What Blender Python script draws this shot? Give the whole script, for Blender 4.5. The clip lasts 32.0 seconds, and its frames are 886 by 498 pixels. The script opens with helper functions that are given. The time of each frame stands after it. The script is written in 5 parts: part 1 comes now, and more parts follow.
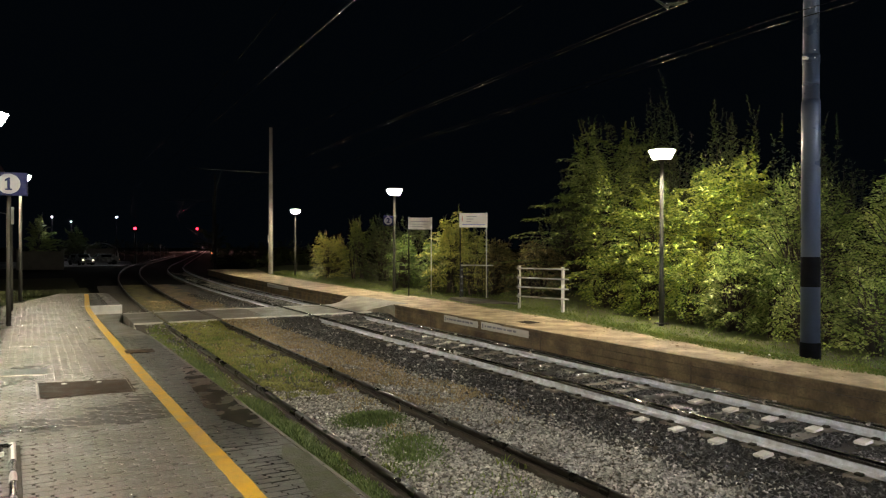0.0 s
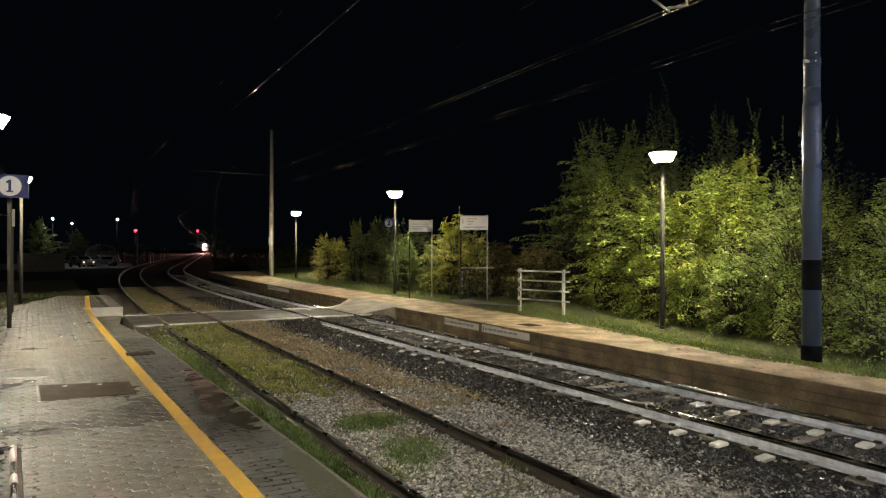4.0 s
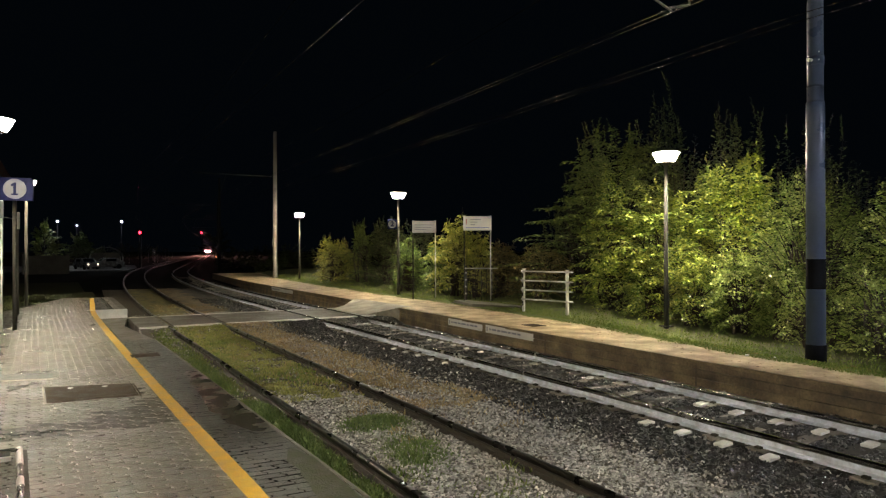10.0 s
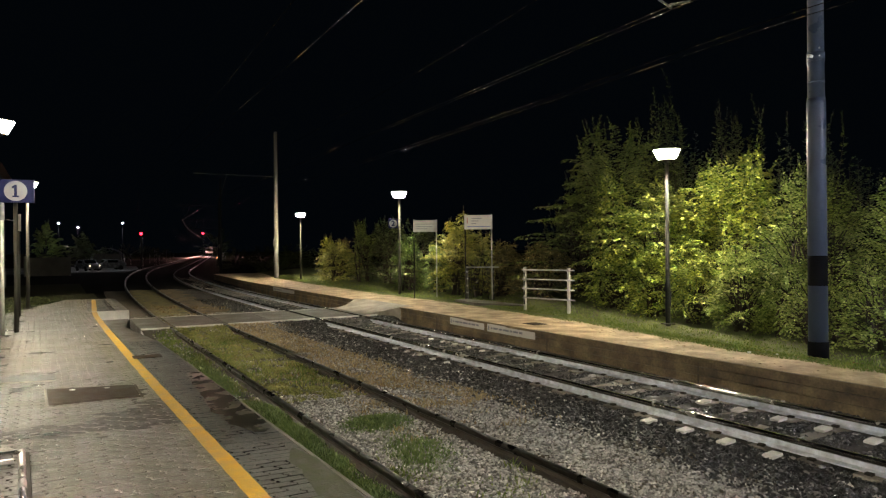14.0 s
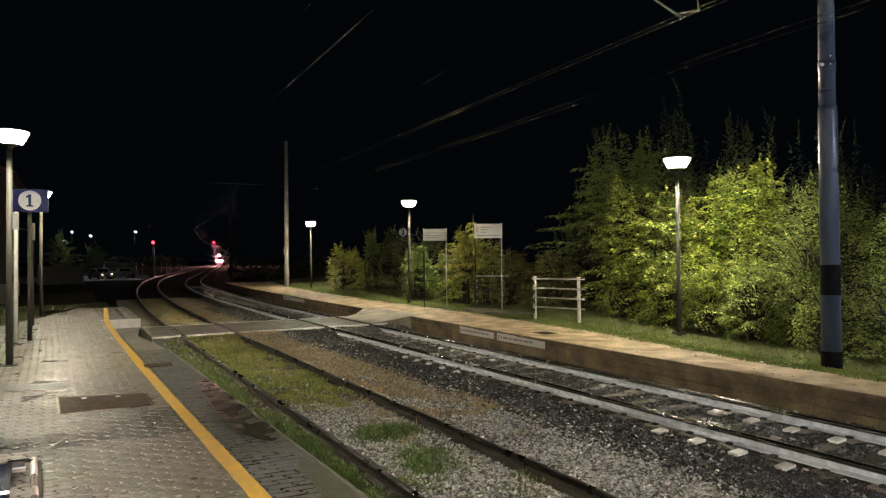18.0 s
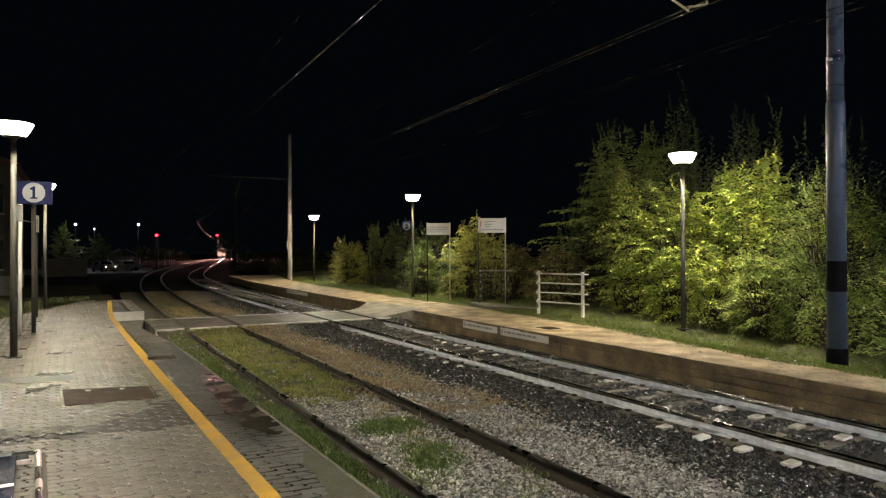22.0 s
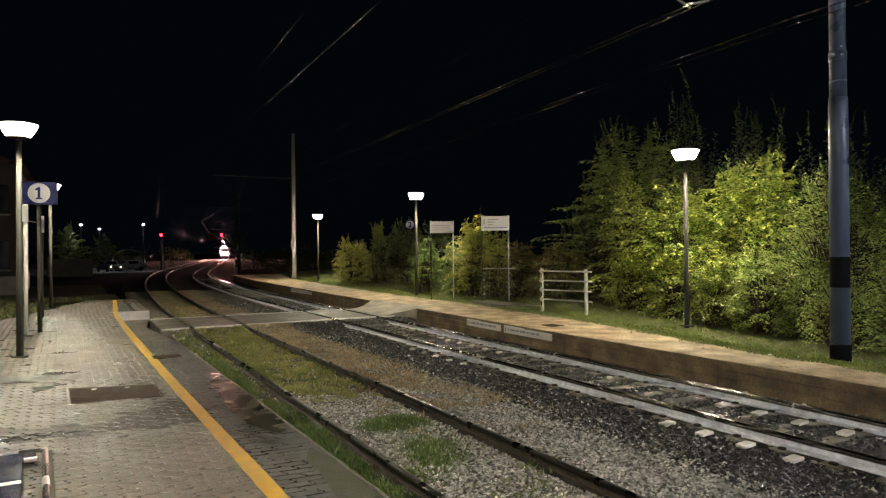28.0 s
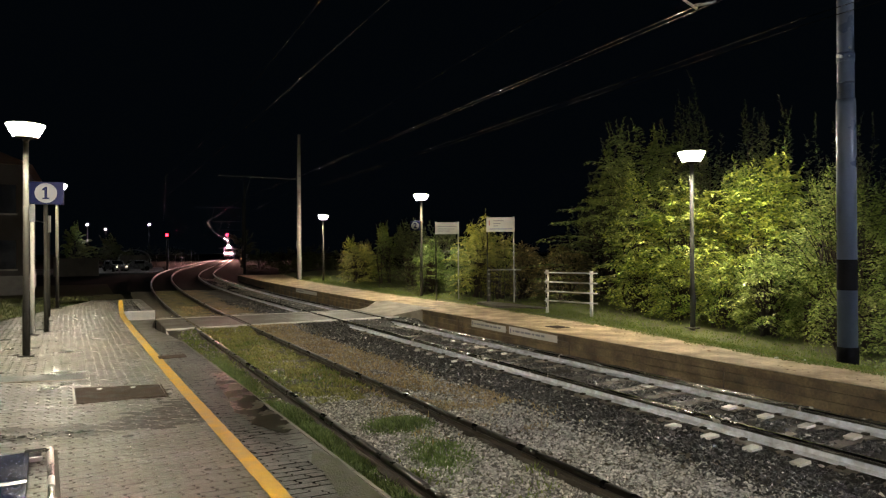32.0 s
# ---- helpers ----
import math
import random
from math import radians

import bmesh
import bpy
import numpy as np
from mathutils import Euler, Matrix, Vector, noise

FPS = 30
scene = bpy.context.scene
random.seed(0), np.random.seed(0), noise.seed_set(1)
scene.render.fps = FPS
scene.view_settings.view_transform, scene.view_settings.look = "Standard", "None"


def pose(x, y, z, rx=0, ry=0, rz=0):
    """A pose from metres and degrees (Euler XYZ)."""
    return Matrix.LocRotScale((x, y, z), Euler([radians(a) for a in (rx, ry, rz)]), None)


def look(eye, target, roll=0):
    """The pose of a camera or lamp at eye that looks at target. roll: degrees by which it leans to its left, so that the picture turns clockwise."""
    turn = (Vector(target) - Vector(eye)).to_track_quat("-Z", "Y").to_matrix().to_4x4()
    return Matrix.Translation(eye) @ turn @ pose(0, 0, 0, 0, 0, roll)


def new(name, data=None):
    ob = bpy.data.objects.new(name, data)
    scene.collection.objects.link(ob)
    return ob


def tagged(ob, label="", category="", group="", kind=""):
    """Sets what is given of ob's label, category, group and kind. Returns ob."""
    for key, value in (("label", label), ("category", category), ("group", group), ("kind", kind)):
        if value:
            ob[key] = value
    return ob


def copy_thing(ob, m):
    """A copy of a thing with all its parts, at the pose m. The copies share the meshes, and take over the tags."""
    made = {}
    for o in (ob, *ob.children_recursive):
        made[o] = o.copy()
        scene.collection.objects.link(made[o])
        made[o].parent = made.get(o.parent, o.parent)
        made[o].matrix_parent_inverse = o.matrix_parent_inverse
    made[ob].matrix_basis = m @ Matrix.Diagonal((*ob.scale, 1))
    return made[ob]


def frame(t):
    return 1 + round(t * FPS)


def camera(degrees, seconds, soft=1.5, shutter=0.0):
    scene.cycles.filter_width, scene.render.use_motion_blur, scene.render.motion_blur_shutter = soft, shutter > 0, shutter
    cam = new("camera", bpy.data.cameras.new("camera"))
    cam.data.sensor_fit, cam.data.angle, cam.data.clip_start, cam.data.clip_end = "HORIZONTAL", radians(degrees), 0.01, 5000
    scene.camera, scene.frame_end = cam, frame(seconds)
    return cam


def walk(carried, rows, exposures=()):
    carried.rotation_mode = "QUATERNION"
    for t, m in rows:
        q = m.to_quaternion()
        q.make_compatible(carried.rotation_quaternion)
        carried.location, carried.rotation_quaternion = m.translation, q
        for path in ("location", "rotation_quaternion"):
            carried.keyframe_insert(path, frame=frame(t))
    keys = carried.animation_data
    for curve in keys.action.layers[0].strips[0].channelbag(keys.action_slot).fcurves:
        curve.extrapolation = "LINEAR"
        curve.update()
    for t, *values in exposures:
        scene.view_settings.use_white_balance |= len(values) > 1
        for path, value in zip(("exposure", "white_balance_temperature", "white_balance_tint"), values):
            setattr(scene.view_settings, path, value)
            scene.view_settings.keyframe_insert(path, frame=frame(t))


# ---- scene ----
cam = camera(67.0, 32.0, soft=1.25)
PATH = [
    (0, (0.048, -0.024, 1.888), (1.058, 1.702, 1.883), 0.1),
    (0.5, (0.05, -0.014, 1.89), (1.059, 1.712, 1.886), 0.1),
    (1, (0.046, -0.014, 1.891), (1.055, 1.713, 1.888), 0.1),
    (1.5, (0.04, -0.01, 1.891), (1.048, 1.717, 1.891), 0.1),
    (2, (0.042, -0.014, 1.894), (1.05, 1.713, 1.894), 0.0),
    (2.5, (0.045, -0.015, 1.889), (1.055, 1.711, 1.889), 0.0),
    (3, (0.05, -0.027, 1.886), (1.062, 1.698, 1.886), 0.0),
    (3.5, (0.043, -0.021, 1.893), (1.055, 1.705, 1.894), 0.1),
    (5.5, (0.038, -0.014, 1.89), (1.043, 1.716, 1.895), 0.2),
    (6, (0.038, -0.012, 1.89), (1.043, 1.717, 1.897), 0.2),
    (6.5, (0.041, -0.017, 1.897), (1.045, 1.713, 1.905), 0.1),
    (7, (0.043, -0.018, 1.896), (1.047, 1.712, 1.904), 0.0),
    (7.5, (0.037, -0.019, 1.895), (1.041, 1.71, 1.9), 0.0),
    (8, (0.045, -0.026, 1.893), (1.048, 1.704, 1.896), -0.0),
    (8.5, (0.037, -0.026, 1.891), (1.04, 1.704, 1.893), -0.0),
    (9, (0.04, -0.018, 1.889), (1.042, 1.712, 1.891), -0.0),
    (9.5, (0.044, -0.028, 1.895), (1.045, 1.704, 1.897), -0.1),
    (10, (0.037, -0.029, 1.894), (1.037, 1.703, 1.898), -0.1),
    (10.5, (0.035, -0.029, 1.896), (1.032, 1.704, 1.902), -0.1),
    (11, (0.035, -0.041, 1.901), (1.03, 1.694, 1.907), -0.1),
    (11.5, (0.029, -0.04, 1.901), (1.021, 1.697, 1.905), -0.1),
    (12, (0.039, -0.032, 1.899), (1.03, 1.705, 1.897), -0.2),
    (12.5, (0.036, -0.022, 1.895), (1.025, 1.716, 1.887), -0.2),
    (13, (0.038, -0.026, 1.896), (1.021, 1.716, 1.887), -0.4),
    (13.5, (0.042, -0.034, 1.907), (1.035, 1.702, 1.9), -0.5),
    (14, (0.044, -0.022, 1.897), (1.041, 1.712, 1.898), -0.5),
    (14.5, (0.048, -0.028, 1.907), (1.049, 1.704, 1.912), -0.6),
    (16.5, (0.051, -0.035, 1.903), (1.029, 1.709, 1.913), -0.6),
    (17, (0.053, -0.045, 1.907), (1.026, 1.702, 1.923), -0.6),
    (17.5, (0.047, -0.045, 1.909), (1.018, 1.704, 1.931), -0.5),
    (18, (0.046, -0.033, 1.904), (1.017, 1.715, 1.931), -0.5),
    (18.5, (0.042, -0.037, 1.91), (1.015, 1.711, 1.936), -0.5),
    (19, (0.042, -0.029, 1.907), (1.017, 1.717, 1.931), -0.5),
    (19.5, (0.05, -0.023, 1.904), (1.026, 1.723, 1.927), -0.5),
    (20, (0.051, -0.012, 1.9), (1.026, 1.735, 1.921), -0.5),
    (20.5, (0.047, 0.005, 1.91), (1.018, 1.753, 1.929), -0.4),
    (21, (0.048, 0.012, 1.906), (1.015, 1.763, 1.926), -0.3),
    (21.5, (0.048, 0.005, 1.905), (1.012, 1.757, 1.92), -0.2),
    (22, (0.041, 0.014, 1.904), (1.005, 1.767, 1.914), -0.2),
    (22.5, (0.045, 0.02, 1.895), (1.007, 1.773, 1.899), -0.2),
    (23, (0.05, 0.021, 1.892), (1.01, 1.776, 1.889), -0.2),
    (23.5, (0.045, 0.024, 1.895), (1.006, 1.779, 1.889), -0.2),
    (24, (0.049, 0.026, 1.889), (1.008, 1.781, 1.881), -0.2),
    (24.5, (0.049, 0.028, 1.894), (1.007, 1.783, 1.886), -0.2),
    (25, (0.04, 0.026, 1.892), (0.999, 1.781, 1.885), -0.2),
    (25.5, (0.049, 0.026, 1.892), (1.006, 1.782, 1.884), -0.2),
    (27.5, (0.041, -0.01, 1.896), (0.996, 1.747, 1.895), -0.5),
    (28, (0.042, -0.027, 1.898), (0.995, 1.731, 1.903), -0.5),
    (28.5, (0.042, -0.028, 1.902), (0.993, 1.731, 1.913), -0.5),
    (29, (0.045, -0.032, 1.905), (0.996, 1.728, 1.921), -0.6),
    (29.5, (0.043, -0.033, 1.9), (0.992, 1.728, 1.92), -0.6),
    (30, (0.046, -0.03, 1.904), (0.993, 1.731, 1.924), -0.6),
    (30.5, (0.042, -0.026, 1.902), (0.987, 1.736, 1.92), -0.6),
    (31, (0.049, -0.022, 1.893), (0.992, 1.741, 1.909), -0.5),
    (31.5, (0.047, -0.014, 1.895), (0.989, 1.75, 1.906), -0.4),
    (32, (0.044, -0.014, 1.901), (0.984, 1.751, 1.909), -0.3),
]
walk(cam, [(t, look(eye, target, roll)) for t, eye, target, roll in PATH])

# ---- night sky, a trace of town glow ----
world = bpy.data.worlds.new("night")
scene.world = world
world.use_nodes = True
wn = world.node_tree.nodes
wn["Background"].inputs[0].default_value = (0.25, 0.45, 0.7, 1)
wn["Background"].inputs[1].default_value = 0.003

LAMP = 1900.0
Z_RAIL = -0.26       # rail heads, platforms are z = 0
rng = random.Random(7)
nrg = np.random.default_rng(11)


# ---- materials ----
def mat(name, base, rough=0.6, metal=0.0, vary=0.25, scale=3.0, fine=40.0, bump=0.2, bump_scale=None, second=None,
        spec=0.5, per_object=0.0, per_island=0.0, wet=0.0):
    m = bpy.data.materials.new(name)
    m.use_nodes = True
    nt = m.node_tree
    n, l = nt.nodes, nt.links
    b = n["Principled BSDF"]
    b.inputs["Metallic"].default_value = metal
    b.inputs["Specular IOR Level"].default_value = spec
    n1 = n.new("ShaderNodeTexNoise")
    n1.inputs["Scale"].default_value = scale
    n1.inputs["Detail"].default_value = 6
    n2 = n.new("ShaderNodeTexNoise")
    n2.inputs["Scale"].default_value = fine
    n2.inputs["Detail"].default_value = 3
    geo = n.new("ShaderNodeNewGeometry")
    src = geo.outputs["Position"]
    l.new(src, n1.inputs["Vector"])
    l.new(src, n2.inputs["Vector"])
    r1 = n.new("ShaderNodeValToRGB")
    r1.color_ramp.elements[0].position, r1.color_ramp.elements[1].position = 0.32, 0.68
    lo = second or tuple(c * (1 - vary) for c in base)
    r1.color_ramp.elements[0].color = (*lo, 1)
    r1.color_ramp.elements[1].color = (*(min(1, c * (1 + 0.4 * vary)) for c in base), 1)
    l.new(n1.outputs["Fac"], r1.inputs["Fac"])
    hs = n.new("ShaderNodeHueSaturation")
    l.new(r1.outputs["Color"], hs.inputs["Color"])
    mr = n.new("ShaderNodeMapRange")
    mr.inputs["To Min"].default_value, mr.inputs["To Max"].default_value = 1 - vary, 1 + vary
    l.new(n2.outputs["Fac"], mr.inputs["Value"])
    val = mr.outputs["Result"]
    for amount, kind in ((per_object, "obj"), (per_island, "isl")):
        if amount:
            q = n.new("ShaderNodeMapRange")
            q.inputs["To Min"].default_value, q.inputs["To Max"].default_value = 1 - amount, 1 + amount
            if kind == "obj":
                oi = n.new("ShaderNodeObjectInfo")
                l.new(oi.outputs["Random"], q.inputs["Value"])
            else:
                l.new(geo.outputs["Random Per Island"], q.inputs["Value"])
            mu = n.new("ShaderNodeMath")
            mu.operation = "MULTIPLY"
            l.new(val, mu.inputs[0])
            l.new(q.outputs["Result"], mu.inputs[1])
            val = mu.outputs[0]
    l.new(val, hs.inputs["Value"])
    l.new(hs.outputs["Color"], b.inputs["Base Color"])
    rr = n.new("ShaderNodeMapRange")
    rr.inputs["To Min"].default_value = max(0.03, rough - 0.12 - wet)
    rr.inputs["To Max"].default_value = min(1, rough + 0.12)
    rr.inputs["From Min"].default_value, rr.inputs["From Max"].default_value = 0.35, 0.65
    l.new(n1.outputs["Fac"], rr.inputs["Value"])
    l.new(rr.outputs["Result"], b.inputs["Roughness"])
    if bump:
        bp = n.new("ShaderNodeBump")
        bp.inputs["Strength"].default_value = bump
        bp.inputs["Distance"].default_value = 0.01
        n3 = n.new("ShaderNodeTexNoise")
        n3.inputs["Scale"].default_value = bump_scale or fine * 2
        l.new(src, n3.inputs["Vector"])
        l.new(n3.outputs["Fac"], bp.inputs["Height"])
        l.new(bp.outputs["Normal"], b.inputs["Normal"])
    return m


def glow(name, color, strength):
    m = bpy.data.materials.new(name)
    m.use_nodes = True
    b = m.node_tree.nodes["Principled BSDF"]
    b.inputs["Base Color"].default_value = (0.8, 0.8, 0.8, 1)
    b.inputs["Emission Color"].default_value = (*color, 1)
    b.inputs["Emission Strength"].default_value = strength
    return m


def stone_mat(name, steps, tint, rough):
    """Each stone its own shade."""
    m = bpy.data.materials.new(name)
    m.use_nodes = True
    n, l = m.node_tree.nodes, m.node_tree.links
    b = n["Principled BSDF"]
    geo = n.new("ShaderNodeNewGeometry")
    r = n.new("ShaderNodeValToRGB")
    for i, (p, v) in enumerate(steps):
        e = r.color_ramp.elements[i] if i < 2 else r.color_ramp.elements.new(p)
        e.position, e.color = p, (v * tint[0], v * tint[1], v * tint[2], 1)
    l.new(geo.outputs["Random Per Island"], r.inputs["Fac"])
    nz = n.new("ShaderNodeTexNoise")
    nz.inputs["Scale"].default_value = 70
    l.new(geo.outputs["Position"], nz.inputs["Vector"])
    hs = n.new("ShaderNodeHueSaturation")
    mr = n.new("ShaderNodeMapRange")
    mr.inputs["To Min"].default_value, mr.inputs["To Max"].default_value = 0.6, 1.4
    l.new(nz.outputs["Fac"], mr.inputs["Value"])
    l.new(mr.outputs["Result"], hs.inputs["Value"])
    l.new(r.outputs["Color"], hs.inputs["Color"])
    l.new(hs.outputs["Color"], b.inputs["Base Color"])
    b.inputs["Roughness"].default_value = rough
    return m


def leaf_mat(name, a, b_, rough=0.4, through_=0.45):
    m = bpy.data.materials.new(name)
    m.use_nodes = True
    n, l = m.node_tree.nodes, m.node_tree.links
    b = n["Principled BSDF"]
    geo = n.new("ShaderNodeNewGeometry")
    r = n.new("ShaderNodeValToRGB")
    r.color_ramp.elements[0].color = (*a, 1)
    r.color_ramp.elements[1].color = (*b_, 1)
    nz = n.new("ShaderNodeTexNoise")
    nz.inputs["Scale"].default_value = 1.1
    l.new(geo.outputs["Position"], nz.inputs["Vector"])
    mx = n.new("ShaderNodeMath")
    mx.operation = "MULTIPLY_ADD"
    l.new(geo.outputs["Random Per Island"], mx.inputs[0])
    mx.inputs[1].default_value = 1.0
    l.new(nz.outputs["Fac"], mx.inputs[2])
    sb = n.new("ShaderNodeMath")
    sb.operation = "SUBTRACT"
    l.new(mx.outputs[0], sb.inputs[0])
    sb.inputs[1].default_value = 0.5
    l.new(sb.outputs[0], r.inputs["Fac"])
    l.new(r.outputs["Color"], b.inputs["Base Color"])
    b.inputs["Roughness"].default_value = rough
    tr = n.new("ShaderNodeBsdfTranslucent")
    l.new(r.outputs["Color"], tr.inputs["Color"])
    ms = n.new("ShaderNodeMixShader")
    ms.inputs[0].default_value = through_
    l.new(b.outputs[0], ms.inputs[1])
    l.new(tr.outputs[0], ms.inputs[2])
    l.new(ms.outputs[0], n["Material Output"].inputs["Surface"])
    return m


M_PAVER = mat("paver", (0.11, 0.097, 0.081), 0.46, vary=0.3, scale=1.6, fine=60, bump=0.6, bump_scale=160, per_object=0.15, per_island=0.15, wet=0.08, spec=0.5)
M_JOINT = mat("joint_sand", (0.11, 0.097, 0.08), 0.45, vary=0.3, fine=80, wet=0.1)
M_YELLOW = mat("yellow_paint", (0.62, 0.36, 0.02), 0.45, vary=0.3, scale=5, fine=50, bump=0.3, bump_scale=150)
M_STONE_D = stone_mat("ballast_stone", ((0.0, 0.01), (0.55, 0.022), (0.87, 0.05), (0.955, 0.15), (1.0, 0.55)), (1.0, 0.93, 0.84), 0.35)
M_STONE_P = stone_mat("gravel_stone", ((0.0, 0.07), (0.35, 0.22), (0.75, 0.41), (0.95, 0.56), (1.0, 0.75)), (1.0, 0.94, 0.84), 0.5)
M_PAVERDARK = mat("paver_dark", (0.12, 0.122, 0.124), 0.5, second=(0.026, 0.024, 0.02), vary=0.35, scale=0.9, fine=50, bump=0.6, bump_scale=140, per_island=0.2, wet=0.05, spec=0.25)
M_PUDDLE = mat("puddle", (0.03, 0.026, 0.02), 0.2, vary=0.3, scale=4, fine=40, bump=1.0, bump_scale=55, wet=0.08, spec=0.35)
M_FILM = mat("water_film", (0.042, 0.039, 0.028), 0.3, vary=0.15, scale=3, fine=30, bump=0.15, bump_scale=30, wet=0.1, spec=0.1)
M_MOSSWET = mat("wet_moss", (0.05, 0.06, 0.03), 0.6, second=(0.03, 0.03, 0.02), vary=0.4, scale=6, fine=40, bump=1.0, bump_scale=60, spec=0.3)
M_SLABWET = mat("wet_slab", (0.06, 0.045, 0.035), 0.33, vary=0.3, scale=4, fine=40, bump=0.5, bump_scale=40, wet=0.04, spec=0.5)
M_PAVERWET = mat("paver_wet", (0.03, 0.026, 0.02), 0.45, vary=0.35, scale=5, fine=50, bump=0.9, bump_scale=45, per_object=0.2, per_island=0.2, spec=0.12)
M_DARKEDGE = mat("dark_joint_edge", (0.015, 0.013, 0.011), 0.3, vary=0.3, fine=60, bump=0.0)
M_WETEDGE = mat("wet_joint_edge", (0.115, 0.104, 0.09), 0.11, vary=0.3, fine=60, bump=0.0, wet=0.04, spec=0.8)
M_MOSSBED = mat("mossy_bed", (0.18, 0.155, 0.05), 0.9, second=(0.05, 0.04, 0.018), vary=0.4, scale=2.5, fine=30, bump=1.0, bump_scale=60)
M_DRYBED = mat("dry_bed", (0.19, 0.14, 0.075), 0.9, second=(0.055, 0.04, 0.022), vary=0.4, scale=2.5, fine=30, bump=1.0, bump_scale=60)
# darker copy of the turf, dim light is put into its colour
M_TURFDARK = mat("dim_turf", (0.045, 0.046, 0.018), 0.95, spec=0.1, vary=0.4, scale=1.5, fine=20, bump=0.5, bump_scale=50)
M_KERBWHITE = mat("kerb_white", (0.72, 0.7, 0.64), 0.6, vary=0.2, scale=3, fine=40, bump=0.3)
# for masts and arms lost in the night: the dark is in the colour
M_DARKMAST = mat("mast_dark", (0.02, 0.02, 0.019), 0.7, vary=0.2)
M_KERB = mat("kerb_concrete", (0.115, 0.105, 0.085), 0.5, vary=0.35, scale=2, fine=50, bump=0.4)
M_PALE = mat("pale_concrete", (0.4, 0.36, 0.29), 0.65, second=(0.17, 0.145, 0.11), vary=0.25, scale=2, fine=50, bump=0.3)
M_WALL = mat("platform_wall", (0.175, 0.131, 0.072), 0.75, second=(0.055, 0.037, 0.02), vary=0.6, scale=2.2, fine=25, bump=0.7, bump_scale=40, per_object=0.16)
M_SEAM = mat("damp_seam", (0.075, 0.052, 0.032), 0.6, vary=0.5, scale=8, fine=50, bump=0.4)
M_PATH = mat("platform_path", (0.58, 0.46, 0.29), 0.75, second=(0.22, 0.145, 0.07), vary=0.45, scale=1.7, fine=14, bump=1.0, bump_scale=40)
M_GRASSBED = mat("turf_soil", (0.1, 0.115, 0.03), 0.9, second=(0.06, 0.06, 0.02), vary=0.4, scale=1.5, fine=30, bump=0.6, bump_scale=60)
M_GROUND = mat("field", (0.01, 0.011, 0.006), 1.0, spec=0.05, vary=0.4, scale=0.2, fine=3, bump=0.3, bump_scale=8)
M_BALLAST = mat("ballast_bed", (0.037, 0.031, 0.023), 0.8, vary=0.4, scale=2, fine=30, bump=1.0, bump_scale=45, wet=0.1)
M_BEDPALE = mat("gravel_bed", (0.085, 0.07, 0.045), 0.85, vary=0.4, scale=1.5, fine=30, bump=1.0, bump_scale=50)
M_RAILTOP = mat("rail_steel", (0.42, 0.39, 0.36), 0.17, metal=1.0, vary=0.12, scale=3, fine=60, bump=0.0)
M_RAILTOP1 = mat("rail_steel_dull", (0.032, 0.028, 0.022), 0.34, metal=0.9, vary=0.12, scale=3, fine=60, bump=0.0)
M_RUST = mat("rail_rust", (0.034, 0.025, 0.016), 0.8, vary=0.4, scale=4, fine=50, bump=0.5)
M_RAILWHITE = mat("rail_white_paint", (0.66, 0.68, 0.76), 0.6, second=(0.42, 0.42, 0.46), vary=0.14, scale=9, fine=30, bump=0.3)
M_SLEEPER = mat("sleeper_concrete", (0.24, 0.21, 0.17), 0.6, vary=0.5, scale=2.2, fine=40, bump=0.4, per_object=0.3, second=(0.11, 0.095, 0.075))
M_PAD = mat("pale_sleeper_end", (0.8, 0.77, 0.7), 0.5, vary=0.12, scale=3, fine=60, bump=0.2, second=(0.5, 0.47, 0.42), per_object=0.2)
M_POST = mat("post_paint", (0.05, 0.048, 0.04), 0.65, spec=0.2, vary=0.15, scale=2, fine=60, bump=0.1)
M_GALV = mat("galvanised", (0.5, 0.5, 0.48), 0.45, metal=0.7, vary=0.2, scale=6, fine=60, bump=0.1)
M_PALEPOST = mat("pale_post", (0.62, 0.62, 0.55), 0.5, vary=0.15, scale=3, fine=60, bump=0.1)
M_POLE = mat("mast_paint", (0.06, 0.08, 0.122), 0.38, spec=0.4, vary=0.12, scale=2, fine=30, bump=0.0)
M_POLEFAR = mat("mast_concrete", (0.36, 0.345, 0.31), 0.7, vary=0.2)
M_BLACK = mat("black_band", (0.004, 0.004, 0.005), 0.7, spec=0.1, vary=0.3)
M_WHITEBOARD = mat("white_board", (0.58, 0.57, 0.54), 0.4, vary=0.06, bump=0.0)
M_GREYTEXT = mat("print_grey", (0.2, 0.21, 0.25), 0.5, vary=0.1, bump=0.0)
M_BLUETEXT = mat("print_blue", (0.1, 0.13, 0.42), 0.5, vary=0.1, bump=0.0)
M_REDTEXT = mat("print_red", (0.4, 0.05, 0.05), 0.5, vary=0.1, bump=0.0)
M_BLUE = mat("sign_blue", (0.008, 0.011, 0.05), 0.6, spec=0.08, vary=0.1, bump=0.0)
M_DISC = mat("sign_white", (0.2, 0.2, 0.21), 0.45, vary=0.08, bump=0.0)
M_NAVY = mat("panel_navy", (0.014, 0.02, 0.06), 0.07, vary=0.3, scale=6, fine=90, bump=0.0, spec=0.12)
M_DROP = mat("raindrop", (0.05, 0.06, 0.09), 0.06, vary=0.1, bump=0.0, spec=0.8)
M_STEEL = mat("brushed_steel", (0.55, 0.53, 0.5), 0.3, metal=1.0, vary=0.15, bump=0.1)
M_RUSTPLATE = mat("rusty_cover", (0.04, 0.025, 0.014), 0.8, spec=0.05, vary=0.4, scale=5, fine=70, bump=0.6, bump_scale=90, wet=0.1)
